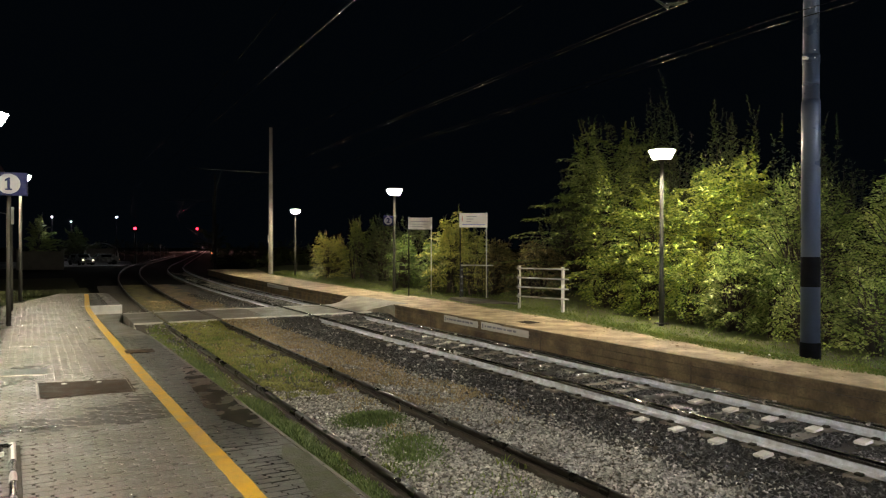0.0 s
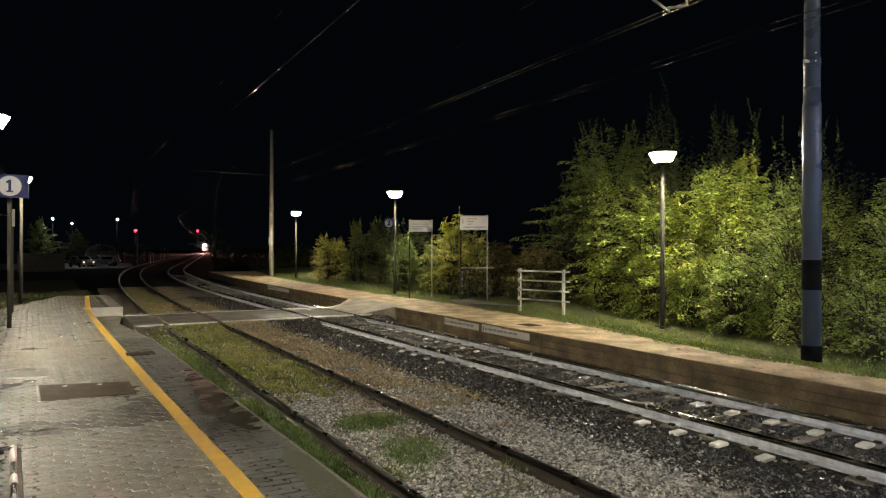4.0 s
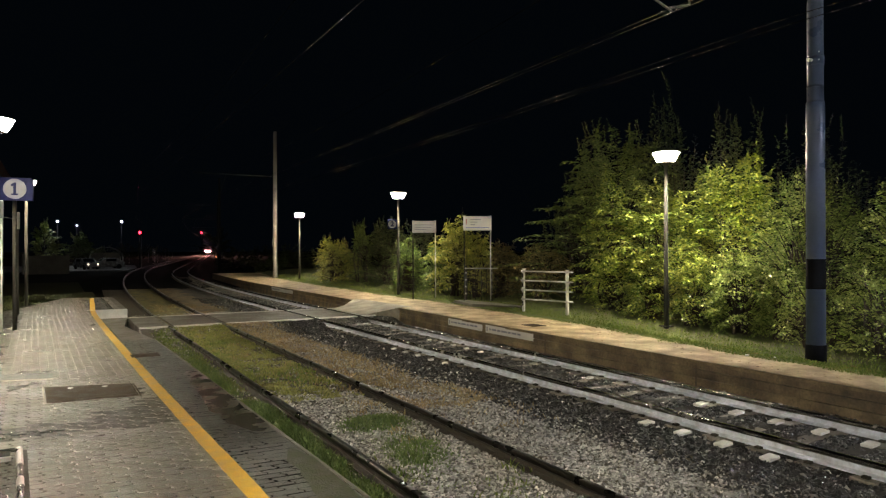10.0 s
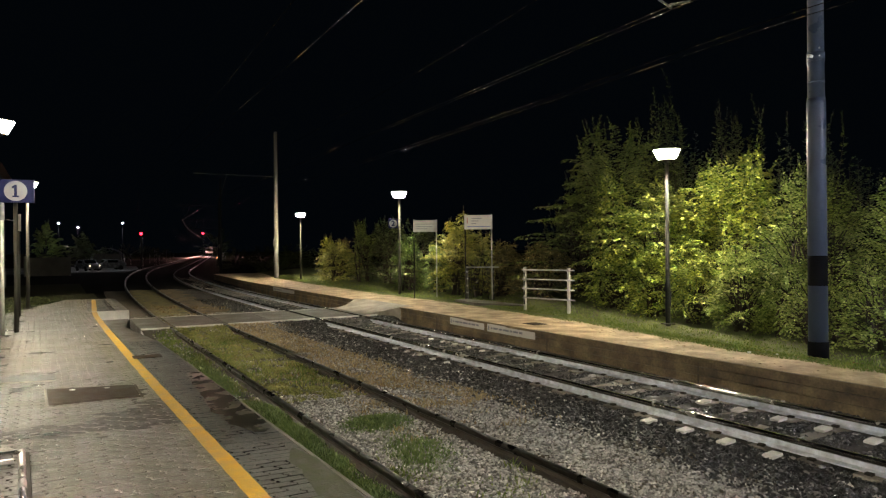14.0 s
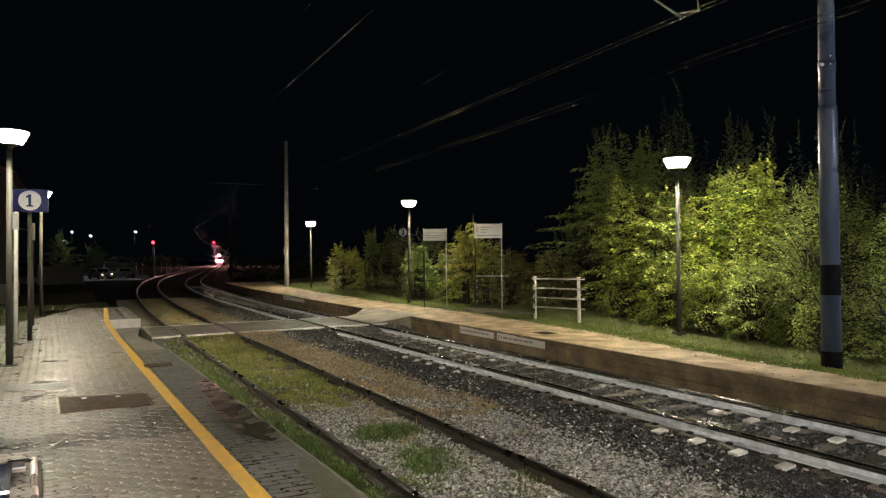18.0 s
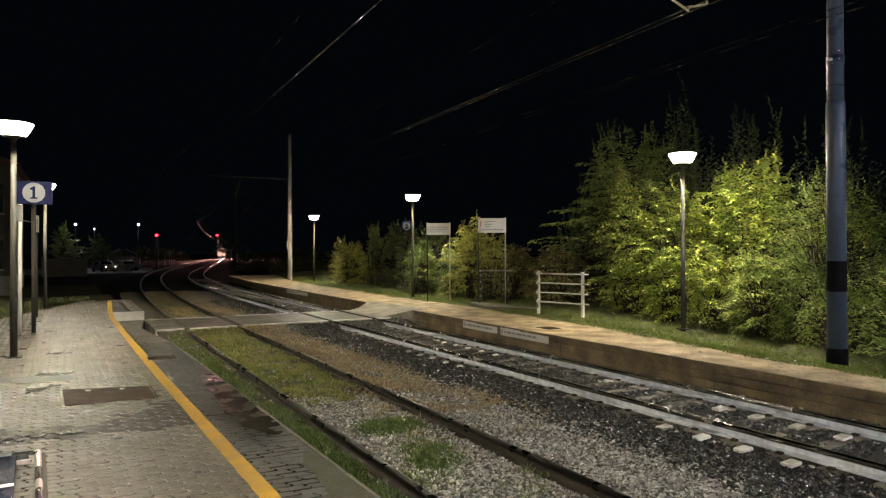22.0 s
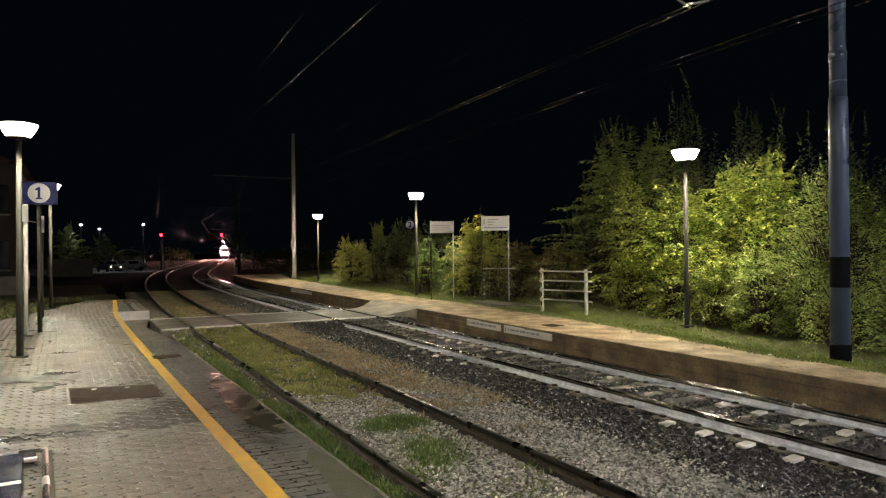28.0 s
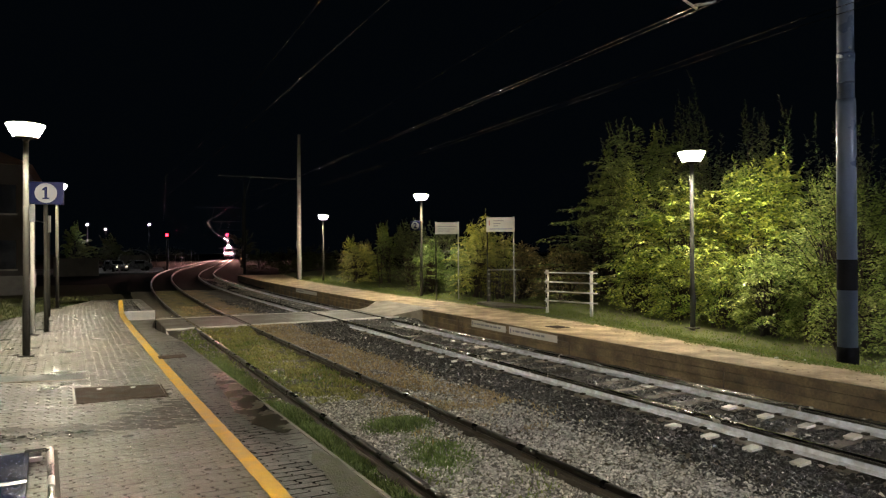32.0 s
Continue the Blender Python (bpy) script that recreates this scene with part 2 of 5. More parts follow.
M_BARK = mat("bark", (0.07, 0.055, 0.042), 0.9, vary=0.4, bump=0.6)
M_WIRE = mat("copper_wire", (0.62, 0.56, 0.5), 0.06, metal=1.0, vary=0.1, bump=0.0)
M_FEEDER = mat("feeder_cable", (0.16, 0.15, 0.14), 0.1, metal=1.0, vary=0.1, bump=0.0)
# paler copy of the copper wire, lifts the far glint by its colour
M_WIREGLINT = mat("glint_wire", (0.9, 0.82, 0.76), 0.14, metal=1.0, vary=0.1, bump=0.0)
for wire_mat, gloss in ((M_WIRE, 0.055), (M_FEEDER, 0.055)):
    wire_bsdf = wire_mat.node_tree.nodes["Principled BSDF"]
    wire_mat.node_tree.links.remove(wire_bsdf.inputs["Roughness"].links[0])
    wire_bsdf.inputs["Roughness"].default_value = gloss
# far bed: unlit darkness put into the colour, against the headlights
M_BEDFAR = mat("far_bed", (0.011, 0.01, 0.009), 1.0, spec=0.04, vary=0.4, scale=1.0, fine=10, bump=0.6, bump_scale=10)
M_GARDEN = mat("garden_plaster", (0.14, 0.13, 0.11), 0.85, vary=0.3, scale=1.5, fine=10)
M_INSUL = mat("insulator", (0.12, 0.06, 0.04), 0.25, vary=0.2, bump=0.0)
M_TRAIN = mat("train_paint", (0.3, 0.32, 0.3), 0.35, vary=0.1, scale=1, bump=0.0)
M_TRAINDARK = mat("train_dark", (0.03, 0.03, 0.035), 0.4, vary=0.2, bump=0.0)
M_GLASS = mat("dark_glass", (0.01, 0.012, 0.014), 0.08, vary=0.1, bump=0.0)
M_HOUSE = mat("house_plaster", (0.02, 0.015, 0.011), 0.85, vary=0.2, scale=0.8, fine=20, bump=0.3)
M_ROOF = mat("roof_tile", (0.16, 0.08, 0.05), 0.8, vary=0.3, scale=2, fine=15, bump=0.5)
M_ASPHALT = mat("asphalt", (0.055, 0.055, 0.055), 0.5, vary=0.3, scale=0.6, fine=40, bump=0.4, wet=0.1)
M_CARPAINT = mat("car_paint", (0.3, 0.3, 0.31), 0.25, metal=0.3, vary=0.05, bump=0.0)
M_CARWHITE = mat("van_white", (0.6, 0.6, 0.58), 0.35, vary=0.06, bump=0.0)
M_TYRE = mat("tyre", (0.015, 0.015, 0.015), 0.8, vary=0.2, bump=0.2)
M_LEAFFALL = mat("fallen_leaf", (0.2, 0.11, 0.04), 0.7, vary=0.4, bump=0.0, per_island=0.4)
M_LITTER = mat("white_litter", (0.75, 0.74, 0.7), 0.7, vary=0.1)
G_LAMP = glow("lantern_light", (1.0, 0.9, 0.67), LAMP)
# weak glow of the added rim, keeps the lantern outline white
G_RIM = glow("lantern_rim", (1.0, 0.92, 0.72), 36.0)
G_LAMPCOOL = glow("lantern_cool", (0.78, 0.82, 1.0), LAMP * 1.6)
G_COOL = glow("street_light", (0.9, 0.93, 0.95), 300.0)
G_RED = glow("signal_red", (1.0, 0.02, 0.05), 9.0)
G_HEAD = glow("headlight", (1.0, 0.5, 0.38), 5000.0)
G_MARK = glow("marker_light", (1.0, 0.5, 0.44), 90000.0)
G_CARHEAD = glow("car_headlight", (1.0, 0.88, 0.72), 420.0)
G_CARDIM = glow("car_sidelight", (1.0, 0.8, 0.55), 5.0)
G_TAIL = glow("tail_light", (1.0, 0.25, 0.08), 12.0)
L_GREEN = leaf_mat("leaf_green", (0.07, 0.13, 0.03), (0.54, 0.57, 0.13), rough=0.3)
L_CONIFER = leaf_mat("leaf_layered", (0.09, 0.125, 0.035), (0.27, 0.31, 0.09))
L_MID = leaf_mat("leaf_mid", (0.14, 0.2, 0.06), (0.52, 0.58, 0.2), rough=0.22)
L_MOSS = leaf_mat("moss", (0.13, 0.14, 0.035), (0.42, 0.4, 0.13))
L_LUSH = leaf_mat("grass_lush", (0.07, 0.11, 0.032), (0.19, 0.25, 0.075))
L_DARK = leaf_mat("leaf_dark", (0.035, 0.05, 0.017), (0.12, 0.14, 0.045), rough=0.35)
L_YELLOW = leaf_mat("leaf_yellow", (0.17, 0.2, 0.04), (0.58, 0.53, 0.14))
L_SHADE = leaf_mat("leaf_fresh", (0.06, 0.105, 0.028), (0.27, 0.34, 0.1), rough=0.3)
L_DRYLEAF = leaf_mat("leaf_dull", (0.08, 0.08, 0.03), (0.3, 0.23, 0.09))
L_DRY = leaf_mat("grass_dry", (0.2, 0.14, 0.065), (0.5, 0.38, 0.19))
L_GRASS = leaf_mat("grass_green", (0.09, 0.14, 0.02), (0.24, 0.28, 0.07))


# ---- mesh helpers ----
def empty(name, m=None, **tags):
    ob = new(name)
    ob.empty_display_size = 0.2
    if m is not None:
        ob.matrix_basis = m
    return tagged(ob, **tags)


def part(name, bm, material, parent=None, label=""):
    me = bpy.data.meshes.new(name)
    bm.to_mesh(me)
    bm.free()
    me.materials.append(material)
    ob = new(name, me)
    ob.parent = parent
    return tagged(ob, label=label)


def piece(name, verts, faces, material, parent=None, smooth=False):
    me = bpy.data.meshes.new(name)
    me.from_pydata(verts, [], faces)
    me.materials.append(material)
    if smooth:
        me.shade_smooth()
    ob = new(name, me)
    ob.parent = parent
    return ob


def box(bm, x0, x1, y0, y1, z0, z1, bevel=0.0):
    r = bmesh.ops.create_cube(bm, size=1, matrix=Matrix.LocRotScale(((x0 + x1) / 2, (y0 + y1) / 2, (z0 + z1) / 2), None, (x1 - x0, y1 - y0, z1 - z0)))
    if bevel:
        es = list({e for v in r["verts"] for e in v.link_edges})
        bmesh.ops.bevel(bm, geom=es, offset=bevel, segments=2, affect="EDGES", profile=0.5)
    return bm


def B(*a, bevel=0.0):
    return box(bmesh.new(), *a, bevel=bevel)


def lathe(bm, prof, sides=20, at=(0, 0, 0), close=True):
    """A body of turning from (radius, height) pairs."""
    rings = []
    for r, z in prof:
        rings.append([bm.verts.new((at[0] + r * math.cos(2 * math.pi * i / sides), at[1] + r * math.sin(2 * math.pi * i / sides), at[2] + z)) for i in range(sides)])
    for a, b in zip(rings, rings[1:]):
        for i in range(sides):
            f = bm.faces.new((a[i], a[(i + 1) % sides], b[(i + 1) % sides], b[i]))
            f.smooth = True
    if close:
        bm.faces.new(rings[0][::-1])
        bm.faces.new(rings[-1])
    return bm


def LATHE(prof, sides=20, at=(0, 0, 0), close=True):
    return lathe(bmesh.new(), prof, sides, at, close)


def tube(bm, pts, r, sides=6):
    pts = [Vector(p) for p in pts]
    rings = []
    for i, p in enumerate(pts):
        d = (pts[min(i + 1, len(pts) - 1)] - pts[max(i - 1, 0)]).normalized()
        a = d.cross(Vector((0, 0, 1)) if abs(d.z) < 0.9 else Vector((1, 0, 0))).normalized()
        b = d.cross(a)
        rr = r[i] if isinstance(r, (list, tuple)) else r
        rings.append([bm.verts.new(p + rr * (a * math.cos(2 * math.pi * k / sides) + b * math.sin(2 * math.pi * k / sides))) for k in range(sides)])
    for u, v in zip(rings, rings[1:]):
        for k in range(sides):
            f = bm.faces.new((u[k], u[(k + 1) % sides], v[(k + 1) % sides], v[k]))
            f.smooth = True
    bm.faces.new(rings[0][::-1])
    bm.faces.new(rings[-1])
    return bm


def TUBE(pts, r, sides=6):
    return tube(bmesh.new(), pts, r, sides)


# ---- the line of the two tracks: straight past the platforms, then a bend to the right ----
def track_main(y):
    """x of the main track's middle at y"""
    if y < 30:
        return 7.98
    if y < 89.8:
        return 7.98 + 0.1 / 59.8 * (y - 30) ** 2
    return 0.2 * y - 4.0


def track_loop(y):
    if y < 19:
        return 3.58
    if y < 103.7:
        return 3.58 + 0.00118 * (y - 19) ** 2
    return 12.05 + 0.2 * (y - 103.7)


def along(fn, y, off=0.0):
    d = (fn(y + 0.5) - fn(y - 0.5))
    k = math.hypot(1, d)
    return fn(y) + off / k, y - off * d / k


def y_steps(y0, y1):
    ys, y = [], y0
    while y < y1:
        ys.append(y)
        y += 2.0 if y < 130 else 6.0
    ys.append(y1)
    return ys


def sweep(fn, prof, y0, y1, closed=True):
    """Verts and faces of a profile of (offset, z) swept along a track."""
    verts, faces = [], []
    ys = y_steps(y0, y1)
    n = len(prof)
    for y in ys:
        for o, z in prof:
            x, yy = along(fn, y, o)
            verts.append((x, yy, z))
    for i in range(len(ys) - 1):
        for k in range(n if closed else n - 1):
            a, b = i * n + k, i * n + (k + 1) % n
            faces.append((a, b, b + n, a + n))
    if closed:
        faces.append(tuple(range(n)))
        faces.append(tuple(range(len(verts) - 1, len(verts) - 1 - n, -1)))
    return verts, faces


# ---- ground ----
bm = bmesh.new()
for a, b, c, d in ((-900, 900, -300, 1500),):
    bmesh.ops.create_grid(bm, x_segments=60, y_segments=60, size=900, matrix=Matrix.Translation((0, 600, -0.62)))
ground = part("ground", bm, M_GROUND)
tagged(ground, "dark grassy field around the railway station at night", "ground", kind="structure")


def bed_height(x, y):
    """Track bed: grown-over loop on the platform's side, a deeper bed of dark stone under the main line."""
    dx1, dx2 = x - track_loop(y), x - track_main(y)
    h = -0.415
    if abs(dx1) < 0.6:
        h = -0.40
    if dx2 > -1.9:
        h = -0.415 - 0.05 * min(1, (dx2 + 1.9) / 0.5)
    if abs(dx2) < 0.62:
        h = -0.445
    k = max(0.0, 1 - max(0.0, abs(y - 22.15) - 1.9) / 1.3)
    h += (-0.305 - h) * k * k * (3 - 2 * k)
    return h + (0.02 - 0.012 * k) * noise.noise((x * 2, y * 2, 0)) + 0.015 * noise.noise((x * 7, y * 7, 3))


def bed(name, ys, offs, mats, label):
    verts, faces, ids = [], [], []
    for y in ys:
        for o in offs:
            x, yy = along(track_main, y, o)
            verts.append((x, yy, bed_height(x, yy)))
    n = len(offs)
    for i in range(len(ys) - 1):
        for k in range(n - 1):
            a = i * n + k
            faces.append((a, a + 1, a + n + 1, a + n))
            xx, yy = verts[i * n + k][:2]
            d1 = xx - track_loop(yy)
            w = 0.5 * noise.noise((xx * 1.5, yy * 0.8, 5))
            if abs(d1) < 0.75 and yy > 10.3 + 2 * w and noise.noise((xx * 2.6, yy * 1.4, 8)) > 0.0 - 0.06 * (yy - 10.5) or (d1 < -0.78 and yy < 19 and noise.noise((xx * 2, yy * 0.9, 3)) > 0.1):
                ids.append(2)
                continue
            if d1 > 0.75 and offs[k] < -2.15 + w and yy > 9:
                ids.append(3)
                continue
            ids.append(1 if (d1 < -0.78 and yy < 19) or (offs[k] > -2.0 + 0.25 * math.sin(ys[i] * 1.7) + 0.15 * math.sin(ys[i] * 5)) else 0)
    me = bpy.data.meshes.new(name)
    me.from_pydata(verts, [], faces)
    for m in mats:
        me.materials.append(m)
    me.polygons.foreach_set("material_index", ids)
    me.shade_smooth()
    return tagged(new(name, me), label, "track bed", kind="structure")


bed("track_bed", [-6 + 0.12 * i for i in range(int(50 / 0.12))], [-5.95 + 0.12 * i for i in range(65)], (M_BEDPALE, M_BALLAST, M_MOSSBED, M_DRYBED),
    "gravel and dark ballast track bed with dry weeds")
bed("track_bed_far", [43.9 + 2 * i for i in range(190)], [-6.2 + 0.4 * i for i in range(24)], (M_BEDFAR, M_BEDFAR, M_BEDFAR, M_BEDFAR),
    "ballast track bed running into the bend, coloured near black")


# ---- rails ----
HEAD = [(-0.035, -0.014), (-0.031, -0.006), (-0.022, -0.0022), (-0.011, -0.0006), (0, 0), (0.011, -0.0006), (0.022, -0.0022), (0.031, -0.006), (0.036, -0.014), (0.036, -0.052), (0.03, -0.064), (-0.03, -0.064), (-0.036, -0.052)]
WEB = [(-0.01, -0.062), (0.01, -0.062), (0.012, -0.125), (0.075, -0.146), (0.075, -0.158), (-0.075, -0.158), (-0.075, -0.146), (-0.012, -0.125)]


def rail(fn, off, top, web, label, group):
    th = empty("rail", Matrix.Identity(4), label=label, category="rail", group=group)
    for nm, prof, m in (("rail_head", HEAD, top), ("rail_web", WEB, web)):
        v, f = sweep(fn, [(off + o, Z_RAIL + z) for o, z in prof], -8, 420)
        ob = piece(nm, v, f, m, th)
        ob.data.shade_smooth() if nm == "rail_head" else None


for off in (-0.7525, 0.7525):
    rail(track_loop, off, M_RAILTOP1, M_RUST, "rusty brown steel rail of the overgrown side track", "rails of the side track")
    rail(track_main, off, M_RAILTOP, M_RAILWHITE, "steel rail with white-painted web on the main track", "rails of the main track")


# ---- sleepers of the main line ----
def sleeper_mesh():
    bm = bmesh.new()
    for x0, x1, z in ((-0.93, -0.45, 0.0), (0.45, 1.06, 0.0)):
        box(bm, x0, x1, -0.13, 0.13, -0.2, z, 0.012)
    box(bm, -0.5, 0.5, -0.11, 0.11, -0.2, -0.025, 0.012)
    return bm


first = part("sleeper", sleeper_mesh(), M_SLEEPER)
tagged(first, "grey concrete railway sleeper half sunk in ballast", "sleeper", "sleepers of the main track")
first.matrix_basis = pose(track_main(3.1), 3.1, -0.42)
clip0 = part("rail_clip", B(-0.035, 0.035, -0.04, 0.04, -0.01, 0.025, bevel=0.008), M_RUST, first)
clip0.location = (-0.85, 0, 0)
for xx in (-0.655, 0.655, 0.85):
    c = new("rail_clip", clip0.data)
    c.parent, c.location = first, (xx, 0, 0)
pad0 = part("end_pad", B(-0.095, 0.095, -0.066, 0.066, -0.03, 0.004, bevel=0.003), M_PAD, first, "pale bare concrete end")
pad0.matrix_basis = pose(-1.06, -0.28, 0.012, 0, -4)
c = new("end_pad", pad0.data)
c.parent, c.matrix_basis = first, pose(0.38, 0, 0.03, 0, -4)
k = 1
while k < 110:
    y = 3.1 + 0.6 * k - 3.6
    if abs(y - 3.1) > 0.1:
        sl = math.degrees(math.atan(track_main(y + 0.5) - track_main(y - 0.5)))
        o = copy_thing(first, pose(track_main(y), y, -0.42 + rng.uniform(-0.008, 0.004), 0, rng.uniform(-0.4, 0.4), -sl))
        o.name = "sleeper"
        for c in list(o.children):       # most ends lie under ballast further on
            inner = 0.4 if c.location.x > 0 else 0.0
            bare = 4.6 - inner < y < 7.1 or 11.7 + inner < y < 15.0 + inner
            if c.name.startswith("end_pad") and not bare and (y > 19 or rng.random() < 0.93):
                bpy.data.objects.remove(c)
            elif c.name.startswith("end_pad") and y > 9:
                c.scale = (0.55, 0.65, 1)
    k += 1


# ---- loose stones ----
def stones(name, count, xs, ys, size, material, label, keep):
    """Angular stones strewn on the bed, one mesh."""
    base = np.array([(1, 0, 0), (-1, 0, 0), (0, 1, 0), (0, -1, 0), (0, 0, 1), (0, 0, -1)], float)
    tri = np.array([(0, 2, 4), (2, 1, 4), (1, 3, 4), (3, 0, 4), (2, 0, 5), (1, 2, 5), (3, 1, 5), (0, 3, 5)])
    V, F, n = [], [], 0
    while n < count:
        u = nrg.random()
        y = ys[0] + (ys[1] - ys[0]) * u ** 1.5
        x = nrg.uniform(*xs)
        if not keep(x, y):
            continue
        q = base * nrg.uniform(0.6, 1.15, (6, 1)) * size * nrg.uniform(0.55, 1.25) * np.array([1, 0.8, 0.6])
        q = q + nrg.normal(0, size * 0.18, (6, 3))
        R = np.array(Euler((nrg.uniform(-0.5, 0.5), nrg.uniform(-0.5, 0.5), nrg.uniform(0, 6.28))).to_matrix())
        V.append(q @ R.T + np.array([x, y, bed_height(x, y) + size * 0.18]))
        F.append(tri + 6 * n)
        n += 1
    V, F = np.concatenate(V), np.concatenate(F)
    ob = piece(name, V.tolist(), F.tolist(), material)
    return tagged(ob, label, "ballast", kind="stuff")


def in_ballast(x, y):
    d = x - track_main(y)
    if 20.4 < y < 24.0:
        return False
    if abs(abs(d) - 0.7525) < 0.08:
        return False
    if abs((y - 3.1 + 0.3) % 0.6 - 0.3) < 0.15 and abs(d) < 1.2 and nrg.random() < (0.1 if d < -0.8 else 0.97 if abs(d) > 0.5 else 0.94):
        return False
    return -2.2 + 0.35 * noise.noise((x, y, 9)) + nrg.normal(0, 0.2) < d < 1.6


def in_gravel(x, y):
    d = x - track_main(y)
    d1 = x - track_loop(y)
    if 20.4 < y < 24.0 or abs(abs(d1) - 0.7525) < 0.06:
        return False
    if abs(d1) < 0.75 and y > 10.2 + 0.9 * noise.noise((x * 2, y, 2)):
        return nrg.random() < 0.12
    if d1 < -0.8 and nrg.random() < 0.85:
        return False
    if d1 > 0.75 and y > 10 and nrg.random() < 0.4:
        return False
    return d < -2.2 + nrg.normal(0, 0.2) + 0.25 * noise.noise((x, y * 1.5, 21))


stones("ballast_stones", 30000, (5.6, 9.55), (2.5, 34), 0.04, M_STONE_D, "dark wet angular ballast stones", in_ballast)
stones("gravel_stones", 42000, (2.25, 6.4), (3.0, 26), 0.027, M_STONE_P, "pale grey gravel among weeds", in_gravel)


# ---- grass and weeds ----
def blades(name, count, pick, hgt, material, label, width=0.006, lean=0.5):
    V, F, n = [], [], 0
    tries = 0
    while n < count and tries < count * 12:
        tries += 1
        g = pick()
        if g is None:
            continue
        x, y, z, s = g
        a = rng.uniform(0, 6.283)
        hh = hgt * s * rng.uniform(0.5, 1.2)
        w = width * rng.uniform(0.7, 1.5)
        lx, ly = math.cos(a) * lean * hh * rng.uniform(0.2, 1.2), math.sin(a) * lean * hh * rng.uniform(0.2, 1.2)
        px, py = -math.sin(a) * w, math.cos(a) * w
        V += [(x - px, y - py, z), (x + px, y + py, z), (x + lx * 0.4 + px * 0.8, y + ly * 0.4 + py * 0.8, z + hh * 0.6),
              (x + lx * 0.4 - px * 0.8, y + ly * 0.4 - py * 0.8, z + hh * 0.6), (x + lx, y + ly, z + hh)]
        b = 5 * n
        F += [(b, b + 1, b + 2, b + 3), (b + 3, b + 2, b + 4)]
        n += 1
    ob = piece(name, V, F, material)
    return tagged(ob, label, "grass", kind="stuff")


def clump(x0, x1, y0, y1, fn_ok, spread=0.09):
    state = {"n": 0}

    def pick():
        if state["n"] <= 0:
            state["x"], state["y"] = rng.uniform(x0, x1), rng.uniform(y0, y1)
            state["n"] = rng.randint(8, 22) if fn_ok(state["x"], state["y"]) else 0
            state["s"] = rng.uniform(0.5, 1.2)
            if not state["n"]:
                return None
        state["n"] -= 1
        x, y = state["x"] + rng.gauss(0, spread), state["y"] + rng.gauss(0, spread)
        if abs(abs(x - track_loop(y)) - 0.7525) < 0.05 or 20.3 < y < 24.1 or x < 2.12:
            return None
        return x, y, bed_height(x, y) - 0.01, state["s"]
    return pick


def weedy(x, y):
    return noise.noise((x * 0.9, y * 0.45, 4)) + (0.25 if y > 11 else 0) > 0.2


# ---- platform one (camera's side) ----
SK = -0.0235     # its lines run slightly towards the side track


def p1(x, y):
    return x + SK * (y - 10)


def slab(name, outline, z0, z1, material, label="", cat="", kind="structure", parent=None):
    bm = bmesh.new()
    lo = [bm.verts.new((x, y, z0)) for x, y in outline]
    hi = [bm.verts.new((x, y, z1)) for x, y in outline]
    bm.faces.new(hi)
    bm.faces.new(lo[::-1])
    n = len(outline)
    for i in range(n):
        bm.faces.new((lo[i], lo[(i + 1) % n], hi[(i + 1) % n], hi[i]))
    bmesh.ops.recalc_face_normals(bm, faces=bm.faces)
    ob = part(name, bm, material, parent)
    if cat:
        tagged(ob, label, cat, kind=kind)
    return ob


def poly_slab(verts, faces):
    bm = bmesh.new()
    vs = [bm.verts.new(v) for v in verts]
    for f in faces:
        bm.faces.new([vs[i] for i in f])
    bmesh.ops.recalc_face_normals(bm, faces=bm.faces)
    return bm


RAMP0, RAMP1, RAMP2 = 15.5, 21.3, 24.0
platform = slab("platform_1", [(-9, -8), (p1(1.99, -8), -8), (p1(1.99, RAMP0), RAMP0), (p1(1.32, RAMP0), RAMP0), (p1(1.32, RAMP2), RAMP2),
                               (2.0, RAMP2), (2.0, 30.6), (0.3, 31.0), (-1.0, 26.5), (-2.2, 22.4), (-9, 19.5)], -0.62, -0.014, M_JOINT,
                "low platform paved with wet grey interlocking pavers", "platform")
bm = poly_slab([(p1(1.32, RAMP0), RAMP0, -0.012), (p1(1.99, RAMP0), RAMP0, -0.012), (p1(1.99, RAMP1), RAMP1, -0.27), (p1(1.32, RAMP1), RAMP1, -0.27),
                (2.02, RAMP2, -0.27), (p1(1.32, RAMP2), RAMP2, -0.27),
                (p1(1.32, RAMP0), RAMP0, -0.62), (p1(1.99, RAMP0), RAMP0, -0.62), (p1(1.99, RAMP1), RAMP1, -0.62), (p1(1.32, RAMP1), RAMP1, -0.62),
                (2.02, RAMP2, -0.62), (p1(1.32, RAMP2), RAMP2, -0.62)],
               [(0, 1, 2, 3), (3, 2, 4, 5), (1, 7, 8, 2), (2, 8, 10, 4), (0, 3, 9, 6), (3, 5, 11, 9)])
tagged(part("platform_ramp", bm, M_KERB), "worn concrete ramp from the platform down to the track crossing", "ramp", kind="structure")
tagged(part("platform_end_kerb", B(p1(1.32, 24) - 0.12, 2.03, RAMP2 - 0.09, RAMP2 - 0.003, -0.6, 0.012, bevel=0.012), M_KERBWHITE),
       "pale concrete kerb facing the track crossing", "kerb", kind="structure")
edge = empty("platform_edge", label="worn concrete coping stones along the platform edge", category="coping", kind="structure")
y = -7.5
while y < RAMP0 - 0.5:
    s = slab("coping_stone", [(p1(1.965, y), y + 0.006), (p1(2.0, y), y + 0.006), (p1(2.0, y + 1), y + 0.994), (p1(1.965, y + 1), y + 0.994)], -0.2,
             0.003 + rng.uniform(-0.003, 0.004), M_KERB, parent=edge)
    y += 1.0
y = RAMP2
